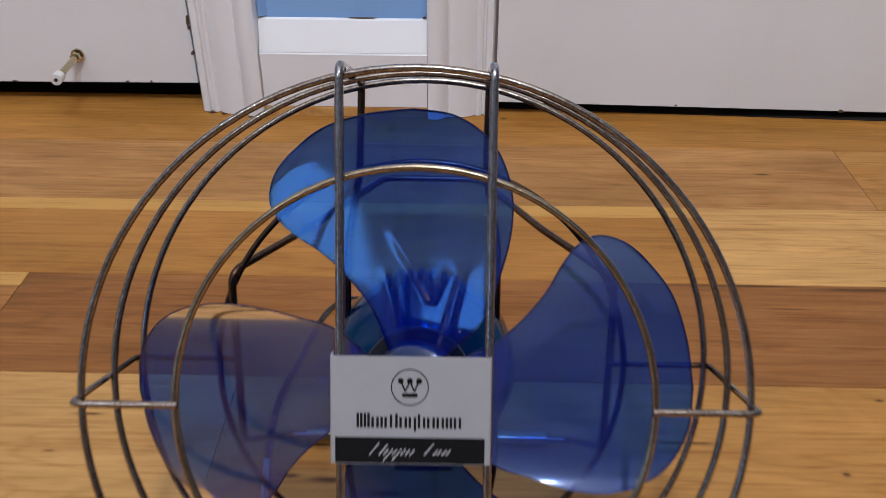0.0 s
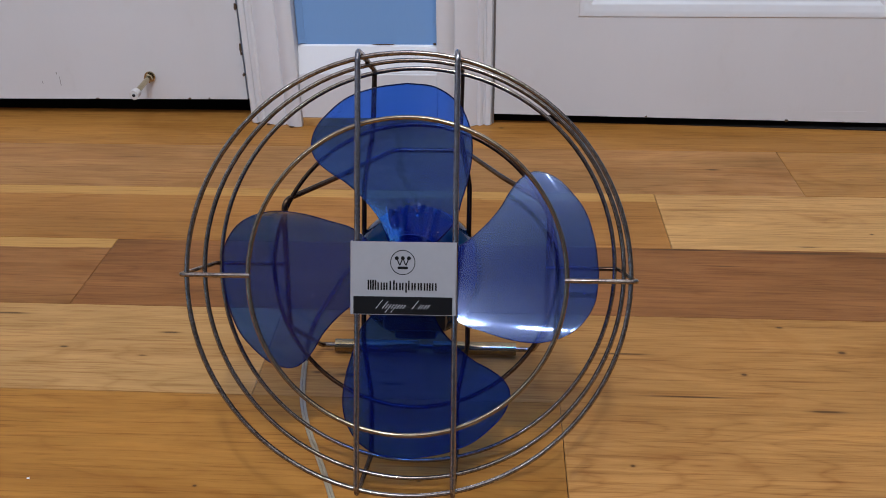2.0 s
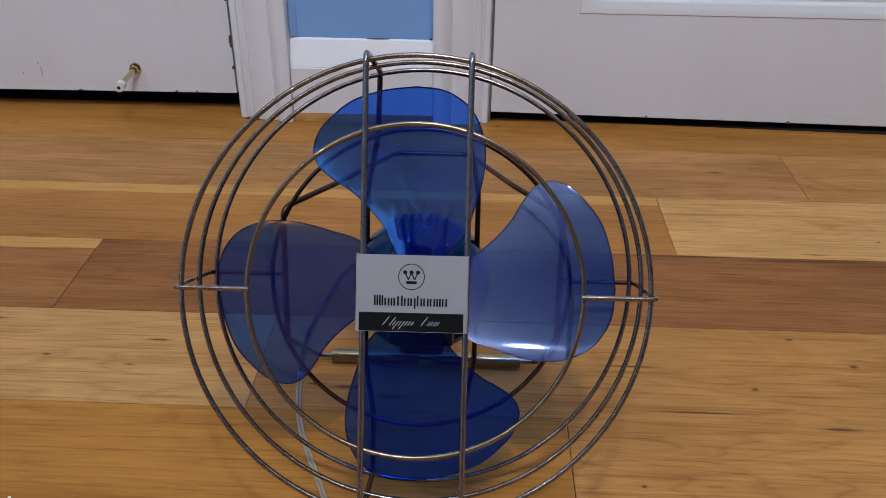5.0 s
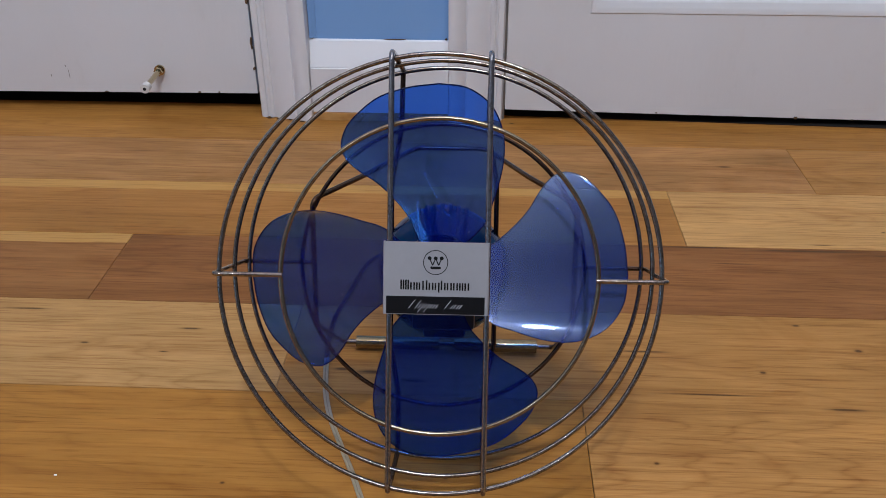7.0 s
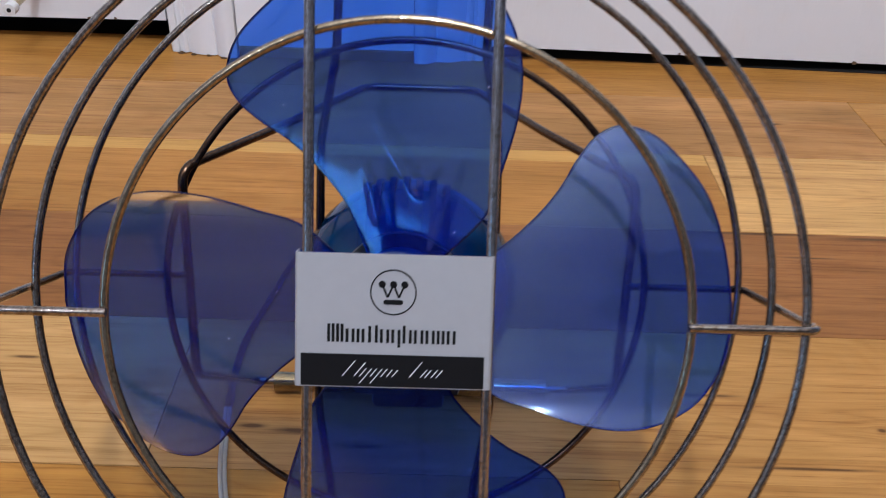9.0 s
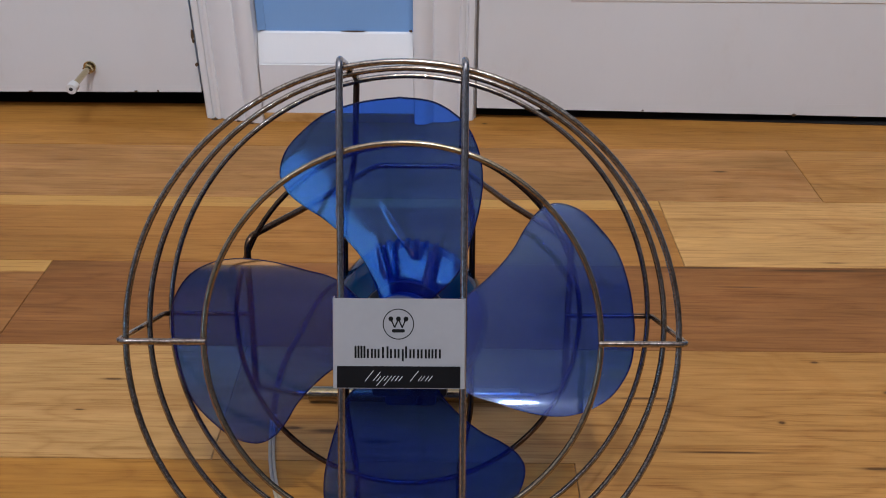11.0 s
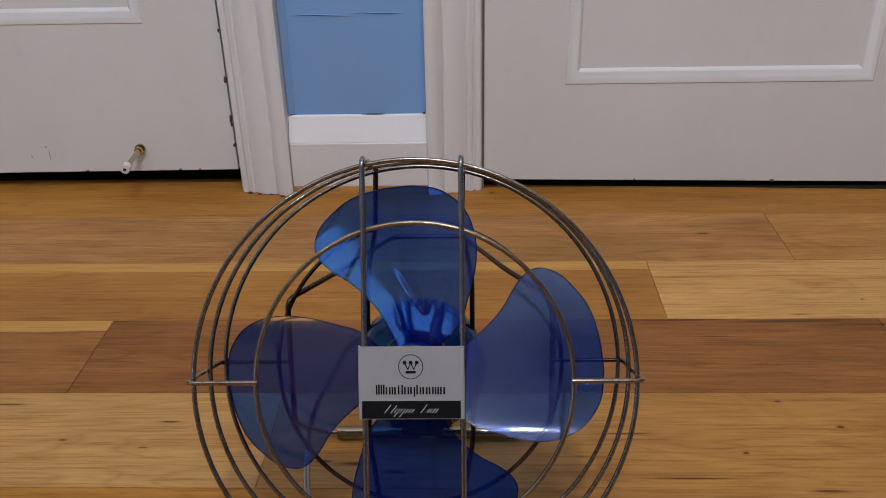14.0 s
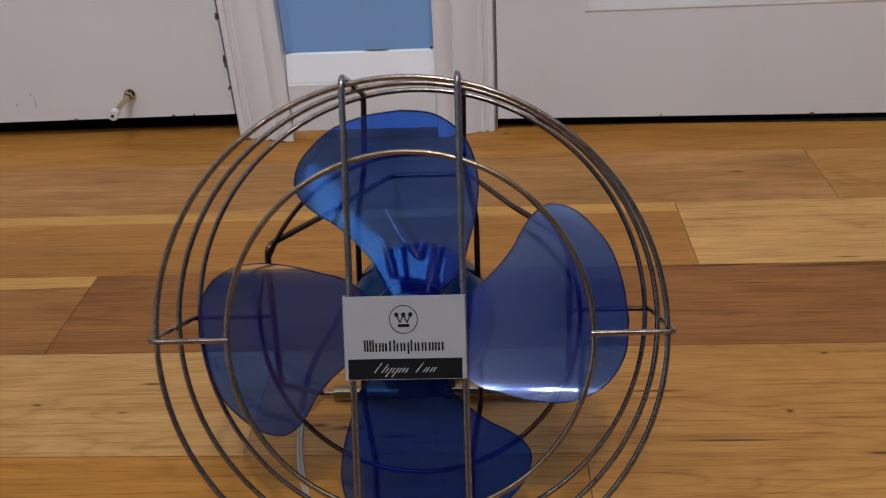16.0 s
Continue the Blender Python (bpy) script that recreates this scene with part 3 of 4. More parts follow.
bm = extrude_profile(bmesh.new(), [(0.0040, WALL_Y + 0.001), (0.0040, WALL_Y - 0.006), (0.0060, WALL_Y - 0.0058), (0.0085, WALL_Y - 0.0035), (0.0125, WALL_Y - 0.0012), (0.0130, WALL_Y + 0.001)], 0.1135, 2.10, "z")
part("paint_bead", bm, BLUE_PAINT, wall, "rounded bead of blue paint along the casing")
for k, (x, z, wide, high) in enumerate(((0.0065, 0.1140, 0.005, 0.004), (0.187, 0.1130, 0.004, 0.003), (0.120, 0.1122, 0.030, 0.0012))):
    scar("stain", wall, CHIP, (x, WALL_Y - 0.002, z), wide, high, 90 + k, 0.0012)
foot = bpy.data.objects["trim"]
for k, (x, y, wide) in enumerate(((-0.060, 1.1595, 0.010), (-0.046, 1.1560, 0.007), (-0.012, 1.1485, 0.009), (-0.030, 1.1540, 0.005))):
    scar("paint_chip", foot, CHIP, (x, y, 0.0012), wide, 0.0022, 100 + k)

# ---- the fan ----
HUB = Vector((0.2111, 0.5021, 0.1680))
TILTED, SWING, SCALE = radians(25.92), radians(0.41), 0.968
TURNED = Matrix.Rotation(SWING, 3, "Z")
RIGHT, UP, BACK = TURNED @ Vector((1, 0, 0)), TURNED @ Vector((0, math.sin(TILTED), math.cos(TILTED))), TURNED @ Vector((0, math.cos(TILTED), -math.sin(TILTED)))
R_OUT, R_IN, DEPTH = 0.1493, 0.1069, 0.0752
WIRE = 0.00165


def F(x, v, d):
    """A point of the fan: right, up along its face, and back along its axis."""
    return HUB + SCALE * (RIGHT * x + UP * v + BACK * d)


def G(x, v, d):
    """A point of the blades or the motor, whose axis lies a hair beside the cage's."""
    return F(x - 0.001, v - 0.001, d + 0.0086)


fan = thing("desk_fan", (0.2121, 0.5025, 0.0), "vintage wire-cage desk fan with clear blue plastic blades", "fan")


def ring(name, r, d, mat, radius, label="", dx=0.0, dv=-0.0008):
    """A wire ring of the cage, a hair off its axis by dx and dv."""
    pts = [F(dx + r * math.cos(q), dv + r * math.sin(q), d) for q in [2 * math.pi * k / 96 for k in range(96)]]
    return part(name, tube(bmesh.new(), pts, radius, 10, True), mat, fan, label)


ring("front_ring", R_IN, 0.0, BRONZED, WIRE, "bronzed inner wire ring")
ring("outer_ring", R_OUT - 0.0004, 0.0, CHROME, WIRE)
ring("outer_ring", R_OUT, DEPTH / 2, CHROME, WIRE, "", 0.0008, -0.0010)
ring("outer_ring", R_OUT - 0.001, DEPTH, CHROME, WIRE, "", 0.0008, -0.0010)
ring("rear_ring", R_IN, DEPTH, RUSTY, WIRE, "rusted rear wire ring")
EDGE = R_OUT + 2 * WIRE
for s in (-1, 1):
    x = 0.0327 * s
    top = math.sqrt(EDGE ** 2 - x ** 2)
    rear = 0.0400 * s
    front = [F(x, -top, 0.02), F(x, -top, -2 * WIRE), F(x, top, -2 * WIRE), F(x, top, 0.02)]
    guard = part("guard_wire", tube(bmesh.new(), rounded(front, 0.006, 6), WIRE * 1.15, 10), STEEL, fan)
    behind = [F(x, top, 0.02), F(x + 0.001, top - 0.003, DEPTH + 2 * WIRE), F(x, 0.10, DEPTH + 2 * WIRE), F(rear, 0.062, DEPTH + 0.010),
              F(rear, -0.062, DEPTH + 0.010), F(x, -0.10, DEPTH + 2 * WIRE), F(x, -top + 0.003, DEPTH + 2 * WIRE), F(x, -top, 0.02)]
    part("rear_wire", tube(bmesh.new(), rounded(behind, 0.006, 6), WIRE * 1.15, 10), SHADED_WIRE, guard, "rusted rear half of the guard wire, darkened as shade")
    brace = [F(s * (R_IN - 0.002), 0, -2 * WIRE), F(s * EDGE, 0, -2 * WIRE), F(s * EDGE, 0, DEPTH * 0.6)]
    side = part("side_brace", tube(bmesh.new(), rounded(brace, 0.005, 6), WIRE, 10), CHROME, fan)
    brace = [F(s * EDGE, 0, DEPTH * 0.6), F(s * EDGE, 0, DEPTH + 2 * WIRE), F(s * (R_IN - 0.008), 0, DEPTH + 2 * WIRE)]
    part("rear_arm", tube(bmesh.new(), rounded(brace, 0.005, 6), WIRE, 10), SHADED_WIRE, side, "rusted rear arm, darkened as shade")


def spline(points, count):
    """Points spread evenly by length along a smooth curve through the given ones."""
    p = [np.array(q, float) for q in points]
    p = [2 * p[0] - p[1]] + p + [2 * p[-1] - p[-2]]
    fine = []
    for i in range(1, len(p) - 2):
        for t in np.linspace(0, 1, 20, endpoint=False):
            fine.append(0.5 * (2 * p[i] + (p[i + 1] - p[i - 1]) * t + (2 * p[i - 1] - 5 * p[i] + 4 * p[i + 1] - p[i + 2]) * t ** 2 + (3 * p[i] - p[i - 1] - 3 * p[i + 1] + p[i + 2]) * t ** 3))
    fine.append(p[-2])
    fine = np.array(fine)
    run = np.r_[0, np.cumsum(np.linalg.norm(np.diff(fine, axis=0), axis=1))]
    at = np.linspace(0, run[-1], count)
    return np.c_[np.interp(at, run, fine[:, 0]), np.interp(at, run, fine[:, 1])]


TRAILING = [(-0.012, 0.016), (-0.019, 0.033), (-0.0245, 0.0425), (-0.036, 0.055), (-0.047, 0.064), (-0.058, 0.0705), (-0.068, 0.0785), (-0.0728, 0.0885), (-0.0695, 0.1015),
            (-0.060, 0.1125), (-0.045, 0.1235), (-0.024, 0.130), (-0.002, 0.1325)]
LEADING = [(0.012, 0.016), (0.031, 0.036), (0.037, 0.053), (0.0422, 0.073), (0.0435, 0.091), (0.040, 0.107), (0.032, 0.120), (0.017, 0.1297), (-0.002, 0.1325)]
BLADE_D = 0.021


FOLDS = [(0.007, 0.046, -0.013, 0.077, 0.0009), (0.007, 0.046, 0.0155, 0.058, 0.0004), (0.013, 0.024, 0.023, 0.062, 0.0009), (-0.010, 0.034, -0.016, 0.058, 0.0004)]


def crease(x, y, x0, y0, x1, y1, high):
    """The height of a short fold of the sheet between two points, fading to its sides and its far end."""
    f = max(0.0, min(1.0, ((x - x0) * (x1 - x0) + (y - y0) * (y1 - y0)) / ((x1 - x0) ** 2 + (y1 - y0) ** 2)))
    off = math.hypot(x - x0 - f * (x1 - x0), y - y0 - f * (y1 - y0))
    return high * math.exp(-(off / 0.0022) ** 2) * (1 - f) ** 0.6


def blade_depth(x, y, folded):
    r = math.hypot(x, y)
    pitch = 0.225 + 0.15 * max(0.0, 1 - r / 0.12)
    curl = 2.2 * max(0.0, x) ** 2 + 8500.0 * max(0.0, x - 0.021) ** 4
    folds = sum(crease(x, y, *f) for f in FOLDS) if folded else 0.0
    return BLADE_D - pitch * x - curl - folds + 1.2 * max(0.0, -x - 0.02) ** 2


def blade(turn, folded=False):
    rows, cols, thick = 110, 96, 0.0016
    lead, trail = spline(LEADING, rows), spline(TRAILING, rows)
    c, s = math.cos(turn), math.sin(turn)
    sheets = []
    bm = bmesh.new()
    for off in (0.0, thick):
        sheet = []
        for i in range(rows - 1):
            line = []
            for j in range(cols):
                f = j / (cols - 1)
                x, y = trail[i] * (1 - f) + lead[i] * f
                d = blade_depth(x, y, folded) + off
                line.append(bm.verts.new(G(x * c - y * s, x * s + y * c, d)))
            sheet.append(line)
        for a, b in zip(sheet, sheet[1:]):
            for j in range(cols - 1):
                bm.faces.new((a[j], a[j + 1], b[j + 1], b[j]))
        x, y = lead[-1]
        sheet.append(bm.verts.new(G(x * c - y * s, x * s + y * c, blade_depth(x, y, folded) + off)))
        for j in range(cols - 1):
            bm.faces.new((sheet[-2][j], sheet[-2][j + 1], sheet[-1]))
        sheets.append(sheet)
    def rim(sheet):
        return [l[0] for l in sheet[:-1]] + [sheet[-1]] + [l[-1] for l in sheet[:-1]][::-1]
    front, back = ([bm.verts.new(v.co) for v in rim(sh)] for sh in sheets)
    for k in range(len(front) - 1):
        bm.faces.new((front[k], front[k + 1], back[k + 1], back[k])).material_index = 1
    line = [(a.co + b.co) / 2 for a, b in zip(front, back)]
    first = len(bm.faces)
    tube(bm, line, 0.0005, 6)
    bm.faces.ensure_lookup_table()
    for f in bm.faces[first:]:
        f.material_index = 1
    return part("blade", bm, [BLADE, BLADE_EDGE], fan)


for k in range(4):
    blade(k * math.pi / 2, k == 0)


def lathe(bm, profile, sides=40, centre=(0.0, 0.0)):
    """Turn (radius, depth) pairs round the fan's axis."""
    rings = []
    for r, d in profile:
        rings.append([bm.verts.new(G(centre[0] + r * math.cos(q), centre[1] + r * math.sin(q), d)) for q in [2 * math.pi * k / sides for k in range(sides)]])
    for a, b in zip(rings, rings[1:]):
        for k in range(sides):
            bm.faces.new((a[k], a[(k + 1) % sides], b[(k + 1) % sides], b[k]))
    bm.faces.new(rings[0])
    bm.faces.new(rings[-1][::-1])
    return bm


part("hub", lathe(bmesh.new(), [(0.004, 0.006), (0.011, 0.008), (0.0165, 0.011), (0.0205, 0.017), (0.0215, 0.024), (0.0215, 0.032), (0.018, 0.034)]), HUB_PLASTIC, fan, "blue plastic blade hub")
part("hub_plate", lathe(bmesh.new(), [(0.018, 0.034), (0.027, 0.0345), (0.0275, 0.037), (0.026, 0.041), (0.012, 0.042)]), BLACK, fan, "dark plate behind the hub")
part("shaft", lathe(bmesh.new(), [(0.0035, 0.03), (0.0035, 0.05)], 14), DARK_METAL, fan)
motor = part("motor_housing", lathe(bmesh.new(), [(0.014, 0.046), (0.026, 0.048), (0.037, 0.054), (0.046, 0.064), (0.0505, 0.078), (0.0505, 0.100), (0.046, 0.116), (0.035, 0.128), (0.016, 0.134)], 56, (0.0012, -0.0046)), HOUSING, fan, "domed blue plastic motor housing")
part("motor_core", lathe(bmesh.new(), [(0.010, 0.052), (0.026, 0.056), (0.032, 0.066), (0.034, 0.082), (0.034, 0.102), (0.02, 0.118)], 32), DARK_METAL, fan)
DOME = [(0.0, 0.0455), (0.014, 0.046), (0.026, 0.048), (0.037, 0.054), (0.046, 0.064), (0.0505, 0.078), (0.0505, 0.100)]


def dome_depth(r):
    """How deep the housing's front lies at a distance from its axis."""
    return float(np.interp(r, [p[0] for p in DOME[:6]], [p[1] for p in DOME[:6]]))


for k in range(7):
    x = (k - 3) * 0.0061
    end = math.sqrt(0.0502 ** 2 - x ** 2) - 0.0046
    bm = bmesh.new()
    line = []
    for j in range(13):
        v = 0.012 + (end - 0.012) * math.sin(0.5 * math.pi * j / 12)
        line.append((v, dome_depth(math.hypot(x, v + 0.0046))))
    line.append((end + 0.0008, 0.098))
    rows = []
    for v, d in line:
        out = 0.0016 if d < 0.09 else 0.0
        rows.append([bm.verts.new(G(x + a, v + (out if d > 0.064 else 0.0), d + b)) for a, b in ((-0.0016, 0.003), (-0.0014, -out), (0.0014, -out), (0.0016, 0.003))])
    for a, b in zip(rows, rows[1:]):
        for q in range(4):
            bm.faces.new((a[q], a[(q + 1) % 4], b[(q + 1) % 4], b[q]))
    bm.faces.new(rows[0])
    bm.faces.new(rows[-1][::-1])
    part("rib", bm, RIB, motor)
bm = bmesh.new()
box(bm, (-0.020, -0.044, 0.040), (0.026, -0.018, 0.085), 0.004, 2)
box(bm, (-0.012, -0.0505, 0.044), (0.019, -0.042, 0.080), 0.003, 2)
for v in bm.verts:
    v.co = G(*v.co)
part("switch_box", bm, BLACK, fan, "black plastic switch box under the motor")

# stand: a bent wire frame hooked on the rear ring, its rod lying on the floor
bend = F(-0.099, 0.047, DEPTH + 0.001)
left = [(0.1155, 0.582, 0.181), (0.148, 0.637, 0.175), (0.181, 0.716, 0.162)]
top_loop = [Vector(p) for p in left] + [Vector((0.4224 - x, y, z)) for x, y, z in left[::-1]]
lower_l = [Vector((0.1155, 0.582, 0.181)), Vector((0.1150, 0.578, 0.160)), Vector((0.1145, 0.562, 0.084)), Vector((0.1185, 0.642, 0.0075)), Vector((0.130, 0.642, 0.0075))]
lower_r = [Vector((0.4224 - p.x, p.y, p.z)) for p in lower_l]
part("stand_wire", tube(bmesh.new(), rounded(lower_l[::-1] + top_loop[1:-1] + lower_r, 0.008, 6), 0.0021, 10), RUSTY, fan, "bent rusted wire stand")
rod = part("stand_rod", tube(bmesh.new(), [Vector((0.119, 0.642, 0.0075)), Vector((0.3034, 0.642, 0.0075))], 0.0022, 10), CHROME, fan)
for x0, x1 in ((0.131, 0.204), (0.217, 0.289)):
    part("sleeve", tube(bmesh.new(), [Vector((x0, 0.642, 0.0075)), Vector((x0 + 0.0006, 0.642, 0.0075)), Vector((x1 - 0.0006, 0.642, 0.0075)), Vector((x1, 0.642, 0.0075))], 0.0058, 18), BRASS, rod, "aged brass tube sleeve")

def spline_path(points, steps):
    """A smooth curve through points in space."""
    p = [points[0]] + list(points) + [points[-1]]
    out = []
    for a, b, c, d in zip(p, p[1:], p[2:], p[3:]):
        for k in range(steps):
            t = k / steps
            out.append(0.5 * (2 * b + (c - a) * t + (2 * a - 5 * b + 4 * c - d) * t ** 2 + (3 * b - a - 3 * c + d) * t ** 3))
    return out + [points[-1]]


# cord: out of the motor's back and over the floor, under the fan and towards the viewer
cord = [G(0.0, -0.036, 0.084), G(-0.004, -0.040, 0.11), Vector((0.196, 0.680, 0.050)), Vector((0.172, 0.760, 0.020)), Vector((0.146, 0.800, 0.004)), Vector((0.1246, 0.784, 0.0016)),
        Vector((0.112, 0.727, 0.0016)), Vector((0.104, 0.677, 0.0016)), Vector((0.1072, 0.618, 0.0016)), Vector((0.119, 0.557, 0.0016)), Vector((0.1535, 0.474, 0.0016)), Vector((0.19, 0.37, 0.0016)), Vector((0.20, 0.20, 0.0016)), Vector((0.12, -0.3, 0.0016))]
def ribbon(points):
    """A flat cord of two strands side by side."""
    bm = bmesh.new()
    for off in (-0.0012, 0.0012):
        tube(bm, [p + Vector((off, 0, 0)) for p in points], 0.0012, 8)
    return bm


line = spline_path(cord, 9)
lead = part("cord", ribbon(line[71:]), CORD, fan, "flat translucent ivory power cord")
# same cord, its colour darkened where the fan's shadow falls
part("lead", ribbon(line[:72]), SHADED_CORD, lead, "upper length of the cord, coloured dark for the fan's shadow")

# name card folded round the two front wires
CARD_D = -2 * WIRE - 0.0032
CX0, CX1, CV0, CV1 = -0.0367, 0.0338, -0.0242, 0.0244


def flat(bm, pts, d, thick):
    """A flat piece with the outline pts on the fan's face."""
    lo, hi = [bm.verts.new(F(x, v, d)) for x, v in pts], [bm.verts.new(F(x, v, d + thick)) for x, v in pts]
    bm.faces.new(lo)
    bm.faces.new(hi[::-1])
    for k in range(len(pts)):
        bm.faces.new((lo[k], lo[(k + 1) % len(pts)], hi[(k + 1) % len(pts)], hi[k]))
    return bm


def rect(x0, v0, x1, v1, slant=0.0):
    return [(x0, v0), (x1, v0), (x1 + slant, v1), (x0 + slant, v1)]


bm = bmesh.new()
fold = [(CX0, CARD_D + 0.008), (CX0, CARD_D + 0.0008), (CX0 + 0.0008, CARD_D), (CX1 - 0.0008, CARD_D), (CX1, CARD_D + 0.0008), (CX1, CARD_D + 0.008)]
inner = [(CX0 + 0.0005, CARD_D + 0.008), (CX0 + 0.0005, CARD_D + 0.001), (CX0 + 0.001, CARD_D + 0.0005), (CX1 - 0.001, CARD_D + 0.0005), (CX1 - 0.0005, CARD_D + 0.001), (CX1 - 0.0005, CARD_D + 0.008)]
outline = fold + inner[::-1]
lo, hi = [bm.verts.new(F(x, CV0, d)) for x, d in outline], [bm.verts.new(F(x, CV1, d)) for x, d in outline]
n = len(outline)
for k in range(n):
    bm.faces.new((lo[k], lo[(k + 1) % n], hi[(k + 1) % n], hi[k]))
for k in range(5):
    bm.faces.new((lo[k], lo[k + 1], lo[n - 2 - k], lo[n - 1 - k]))
    bm.faces.new((hi[k], hi[k + 1], hi[n - 2 - k], hi[n - 1 - k]))
card = part("name_card", bm, CARD, fan, "silver-grey name card with a black band folded round two wires", smooth=False)
PRINT = CARD_D - 0.00025
part("black_band", flat(bmesh.new(), rect(CX0 + 0.0022, CV0 + 0.0004, CX1 - 0.0026, CV0 + 0.0122), PRINT, 0.0002), INK, card, "black printed band", smooth=False)
bm = bmesh.new()
MX, MV = -0.0018, 0.0108
tube_pts = 48
for k in range(tube_pts):
    a, b = 2 * math.pi * k / tube_pts, 2 * math.pi * (k + 1) / tube_pts
    bm.faces.new([bm.verts.new(F(MX + r * math.cos(q), MV + r * math.sin(q), PRINT)) for r, q in ((0.0083, a), (0.0083, b), (0.0078, b), (0.0078, a))])
bmesh.ops.remove_doubles(bm, verts=bm.verts, dist=1e-6)
part("emblem_ring", bm, INK, card, "thin black printed circle", smooth=False)
def disc(x, v, r, n=18):
    return [(x + r * math.cos(q), v + r * math.sin(q)) for q in [2 * math.pi * k / n for k in range(n)]]


def stroke(x0, v0, x1, v1, wide):
    """A straight stroke with square ends."""
    along = Vector((x1 - x0, v1 - v0)).normalized() * wide / 2
    return [(x0 + along.y, v0 - along.x), (x1 + along.y, v1 - along.x), (x1 - along.y, v1 + along.x), (x0 - along.y, v0 + along.x)]


for x in (-0.0040, 0.0, 0.0040):
    part("emblem_dot", flat(bmesh.new(), disc(MX + x, MV + 0.0028, 0.0013), PRINT, 0.0002), INK, card, smooth=False)
for x0, v0, x1, v1 in ((-0.0040, 0.0028, -0.0020, -0.0019), (-0.0020, -0.0019, 0.0, 0.0028), (0.0, 0.0028, 0.0020, -0.0019), (0.0020, -0.0019, 0.0040, 0.0028)):
    part("emblem_stroke", flat(bmesh.new(), stroke(MX + x0, MV + v0, MX + x1, MV + v1, 0.00072), PRINT, 0.0002), INK, card, smooth=False)
bar = [(MX + side * 0.0026 + 0.0009 * math.cos(q), MV - 0.0036 + 0.0009 * math.sin(q)) for side, a in ((1, -90), (-1, 90)) for q in [radians(a + 22.5 * k) for k in range(9)]]
part("emblem_bar", flat(bmesh.new(), bar, PRINT, 0.0002), INK, card, smooth=False)
# words as rows of plain bars: width, the bars in it, their foot and their top
x = -0.0251
for wide, count, low, high in ((0.0058, 4, 0, 0.0066), (0.0032, 2, 0, 0.0049), (0.0028, 2, 0, 0.0049), (0.0022, 1, 0, 0.0060), (0.0011, 1, 0, 0.0064), (0.0033, 2, 0, 0.0049), (0.0033, 2, -0.0016, 0.0049),
                               (0.0033, 2, 0, 0.0064), (0.0034, 2, 0, 0.0049), (0.0033, 2, 0, 0.0049), (0.0028, 2, 0, 0.0049), (0.0032, 2, 0, 0.0049)):
    for k in range(count):
        at = x + (wide - 0.00105) * (k / (count - 1) if count > 1 else 0.5)
        top = 0.0049 if high > 0.006 and k == count - 1 and 1 < count < 3 else high
        part("word_bar", flat(bmesh.new(), rect(at, -0.0076 + (low if k == count - 1 else 0), at + 0.00105, -0.0076 + top), PRINT, 0.0002), INK, card, smooth=False)
    x += wide + 0.00074
FOOT = CV0 + 0.0042
for x0, bars in ((-0.0195, ((0, 0, 0.0056), (0.0042, 0, 0.0050), (0.0062, 0, 0.0028), (0.0082, -0.0026, 0.0028), (0.0100, 0, 0.0028), (0.0120, -0.0026, 0.0028), (0.0138, 0, 0.0028), (0.0158, 0, 0.0026), (0.0178, 0, 0.0026))),
                 (0.0045, ((0, 0, 0.0056), (0.0040, 0, 0.0028), (0.0056, 0, 0.0028), (0.0078, 0, 0.0028), (0.0096, 0, 0.0028)))):
    for dx, low, high in bars:
        part("script_bar", flat(bmesh.new(), stroke(x0 + dx + low * 0.8, FOOT + low, x0 + dx + high * 0.8, FOOT + high, 0.00036), PRINT - 0.0002, 0.00015), WHITE_INK, card, smooth=False)

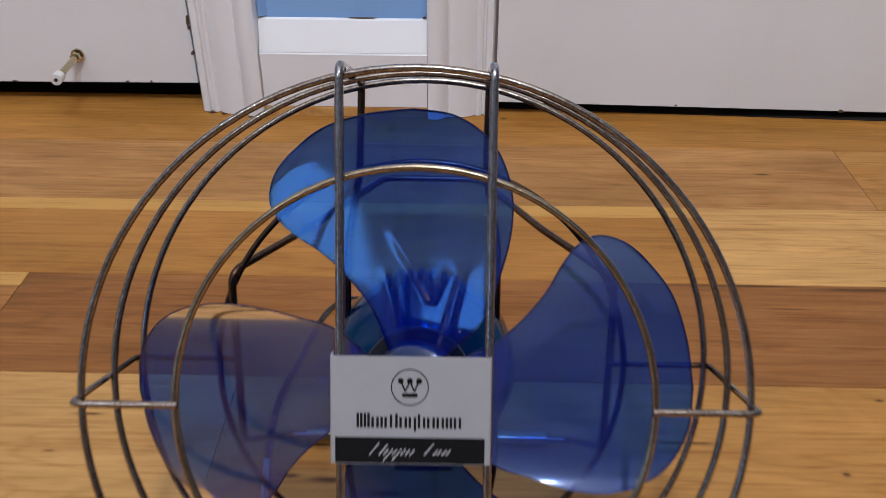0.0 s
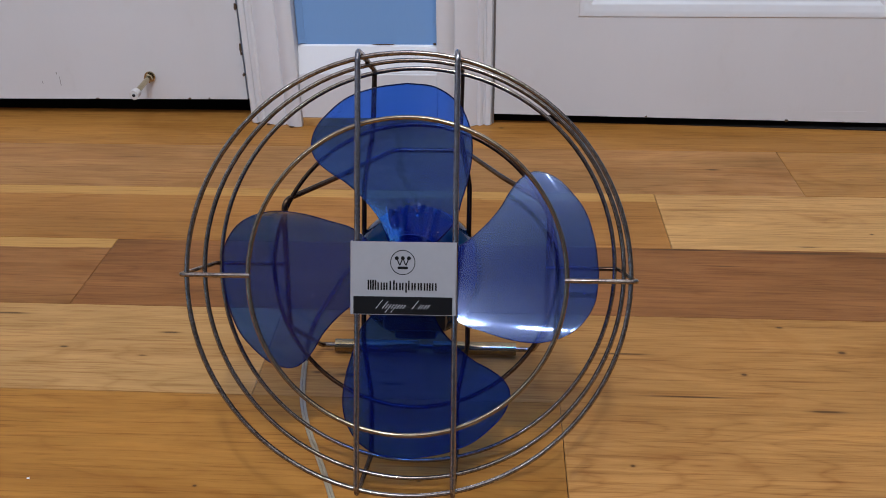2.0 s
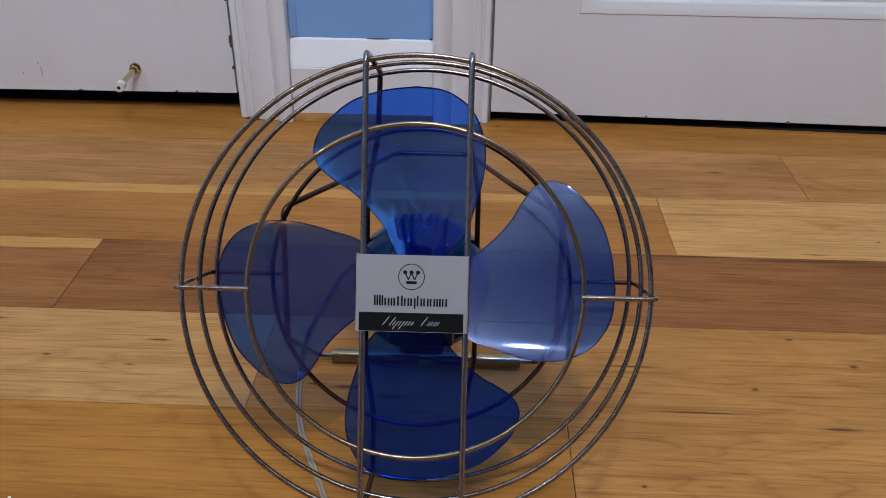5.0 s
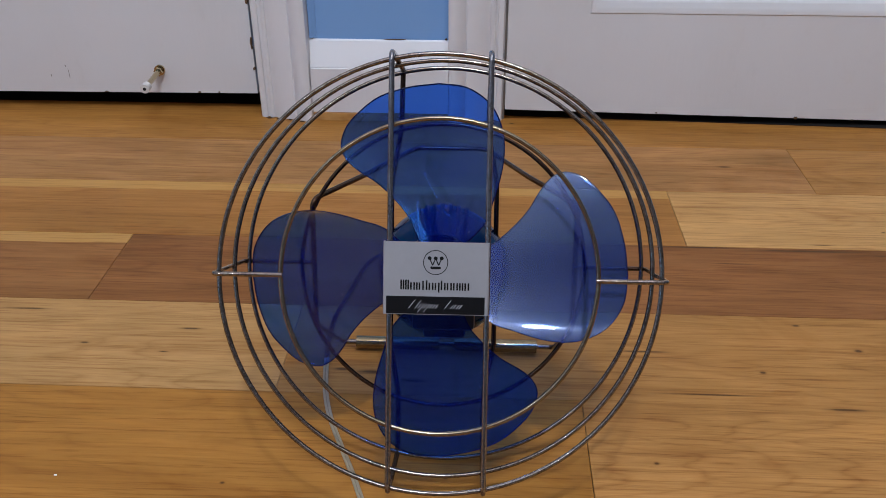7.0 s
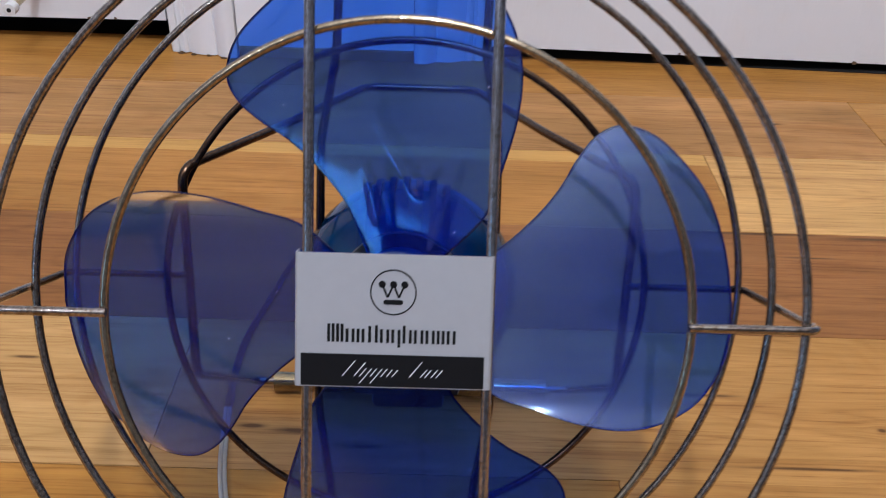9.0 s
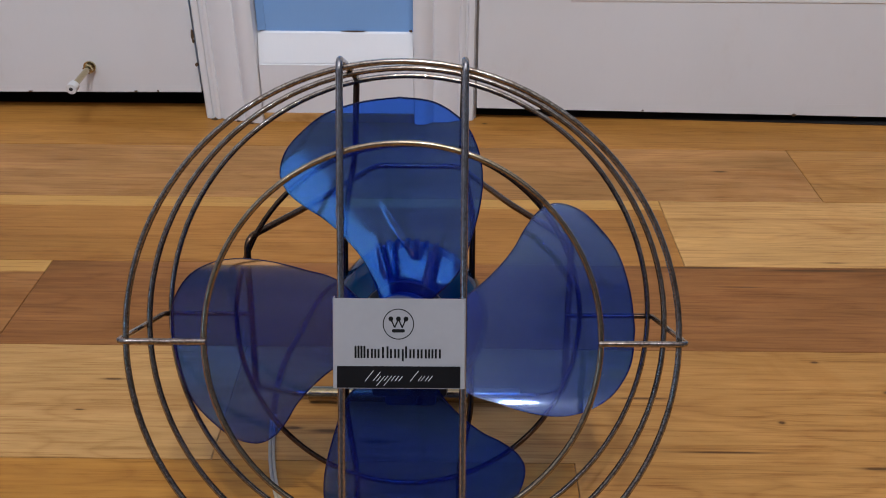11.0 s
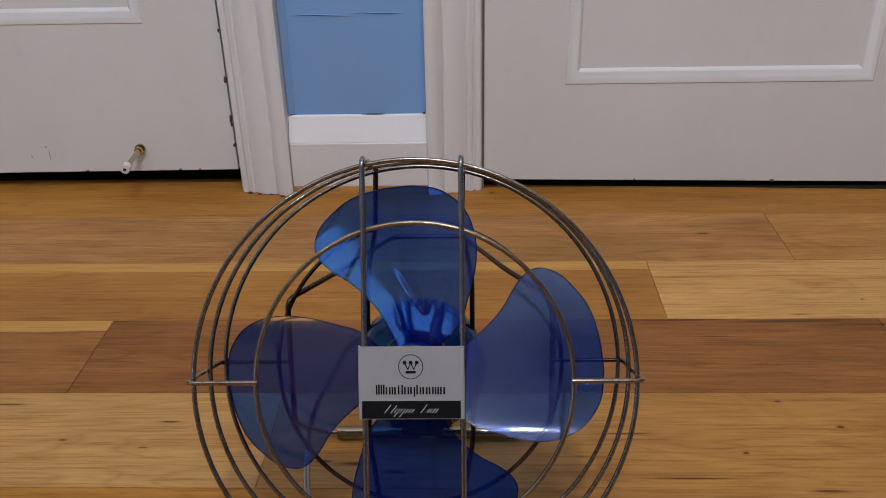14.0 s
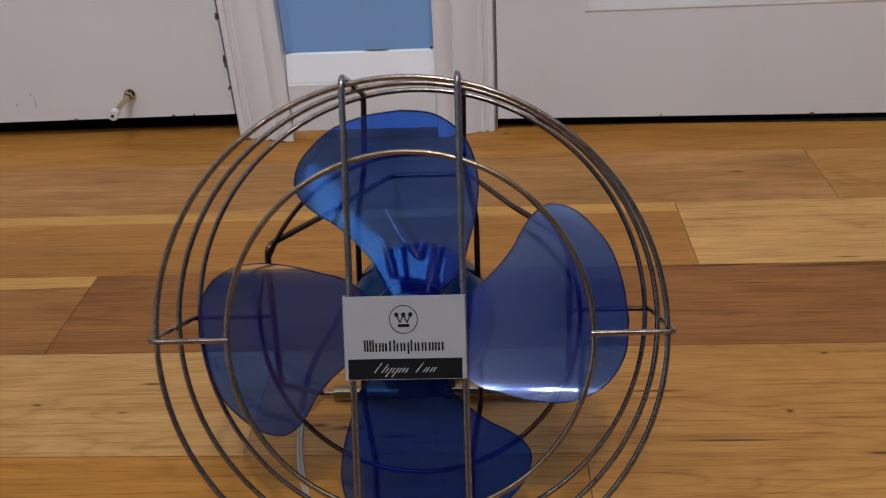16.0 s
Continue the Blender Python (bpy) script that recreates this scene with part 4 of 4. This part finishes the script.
# ---- floorboards, last ----
floor = tagged(part("floor", box(bmesh.new(), (-1.6, -1.85, -0.06), (2.1, 1.6, -0.019)), UNDERLAY), "satin-finished mixed-tone wooden plank floor", "floor", kind="structure")
WIDTH, SEAM = 0.1265, 0.834
random.seed(4)
KNOWN = {
    2: [(-1.6, -0.95, "golden"), (-0.95, 0.9, "amber"), (0.9, 2.1, "brown")],
    1: [(-1.6, -0.62, "amber"), (-0.62, 0.632, "brown"), (0.632, 1.5, "tan"), (1.5, 2.1, "golden")],
    0: [(-1.6, -0.8, "tan"), (-0.8, 0.457, "sapwood"), (0.457, 1.4, "straw"), (1.4, 2.1, "brown")],
    -1: [(-1.6, -0.139, "striped"), (-0.139, 0.677, "walnut"), (0.677, 2.1, "walnut")],
    -2: [(-1.6, 0.07, "blond"), (0.07, 1.3, "tan", "flush_low"), (1.3, 2.1, "golden")],
    -3: [(-1.6, -0.7, "tan"), (-0.7, 0.324, "golden"), (0.324, 2.1, "tan", "flush_high")],
}
for row in range(-25, 4):
    y0 = SEAM + row * WIDTH
    # boards stop at 1.214; the dark slab beyond stands in for door-gap shade
    y1 = min(y0 + WIDTH, 1.214)
    if y1 - y0 < 0.01 or y1 < -1.85:
        continue
    boards = KNOWN.get(row)
    if boards is None:
        cuts = [-1.6] + sorted(random.uniform(-1.2, 1.8) for _ in range(3)) + [2.1]
        boards = [(a, b, random.choice(list(WOODS))) for a, b in zip(cuts, cuts[1:]) if b - a > 0.05]
    for x0, x1, tone, *joint in boards:
        bm = bmesh.new()
        g = 0.0003
        low_gap, high_gap = (0.0 if "flush_low" in joint else g), (0.0 if "flush_high" in joint else g)
        lo, hi, c, e = (x0 + g, max(y0, -1.85) + low_gap), (x1 - g, y1 - high_gap), 0.0003, 0.0007
        c_low, c_high = (0.00001 if "flush_low" in joint else c), (0.00001 if "flush_high" in joint else c)
        low_ring = [bm.verts.new((x, y, -0.018)) for x, y in ((lo[0], lo[1]), (hi[0], lo[1]), (hi[0], hi[1]), (lo[0], hi[1]))]
        mid = [bm.verts.new((v.co.x, v.co.y, -c)) for v in low_ring]
        top_ring = [bm.verts.new((x, y, 0.0)) for x, y in ((lo[0] + e, lo[1] + c_low), (hi[0] - e, lo[1] + c_low), (hi[0] - e, hi[1] - c_high), (lo[0] + e, hi[1] - c_high))]
        for a, b in ((low_ring, mid), (mid, top_ring)):
            for k in range(4):
                bm.faces.new((a[k], a[(k + 1) % 4], b[(k + 1) % 4], b[k]))
        bm.faces.new(top_ring)
        bm.faces.new(low_ring[::-1])
        part("plank", bm, WOODS[tone], floor, smooth=False)
chip = bmesh.new()
bmesh.ops.create_icosphere(chip, subdivisions=1, radius=0.0011, matrix=Matrix.Translation((-0.0723, 0.4796, 0.0004)) @ Matrix.Diagonal((1.4, 0.8, 0.45, 1)))
part("paint_fleck", chip, CAP_PAINT, floor, "tiny fleck of white paint")
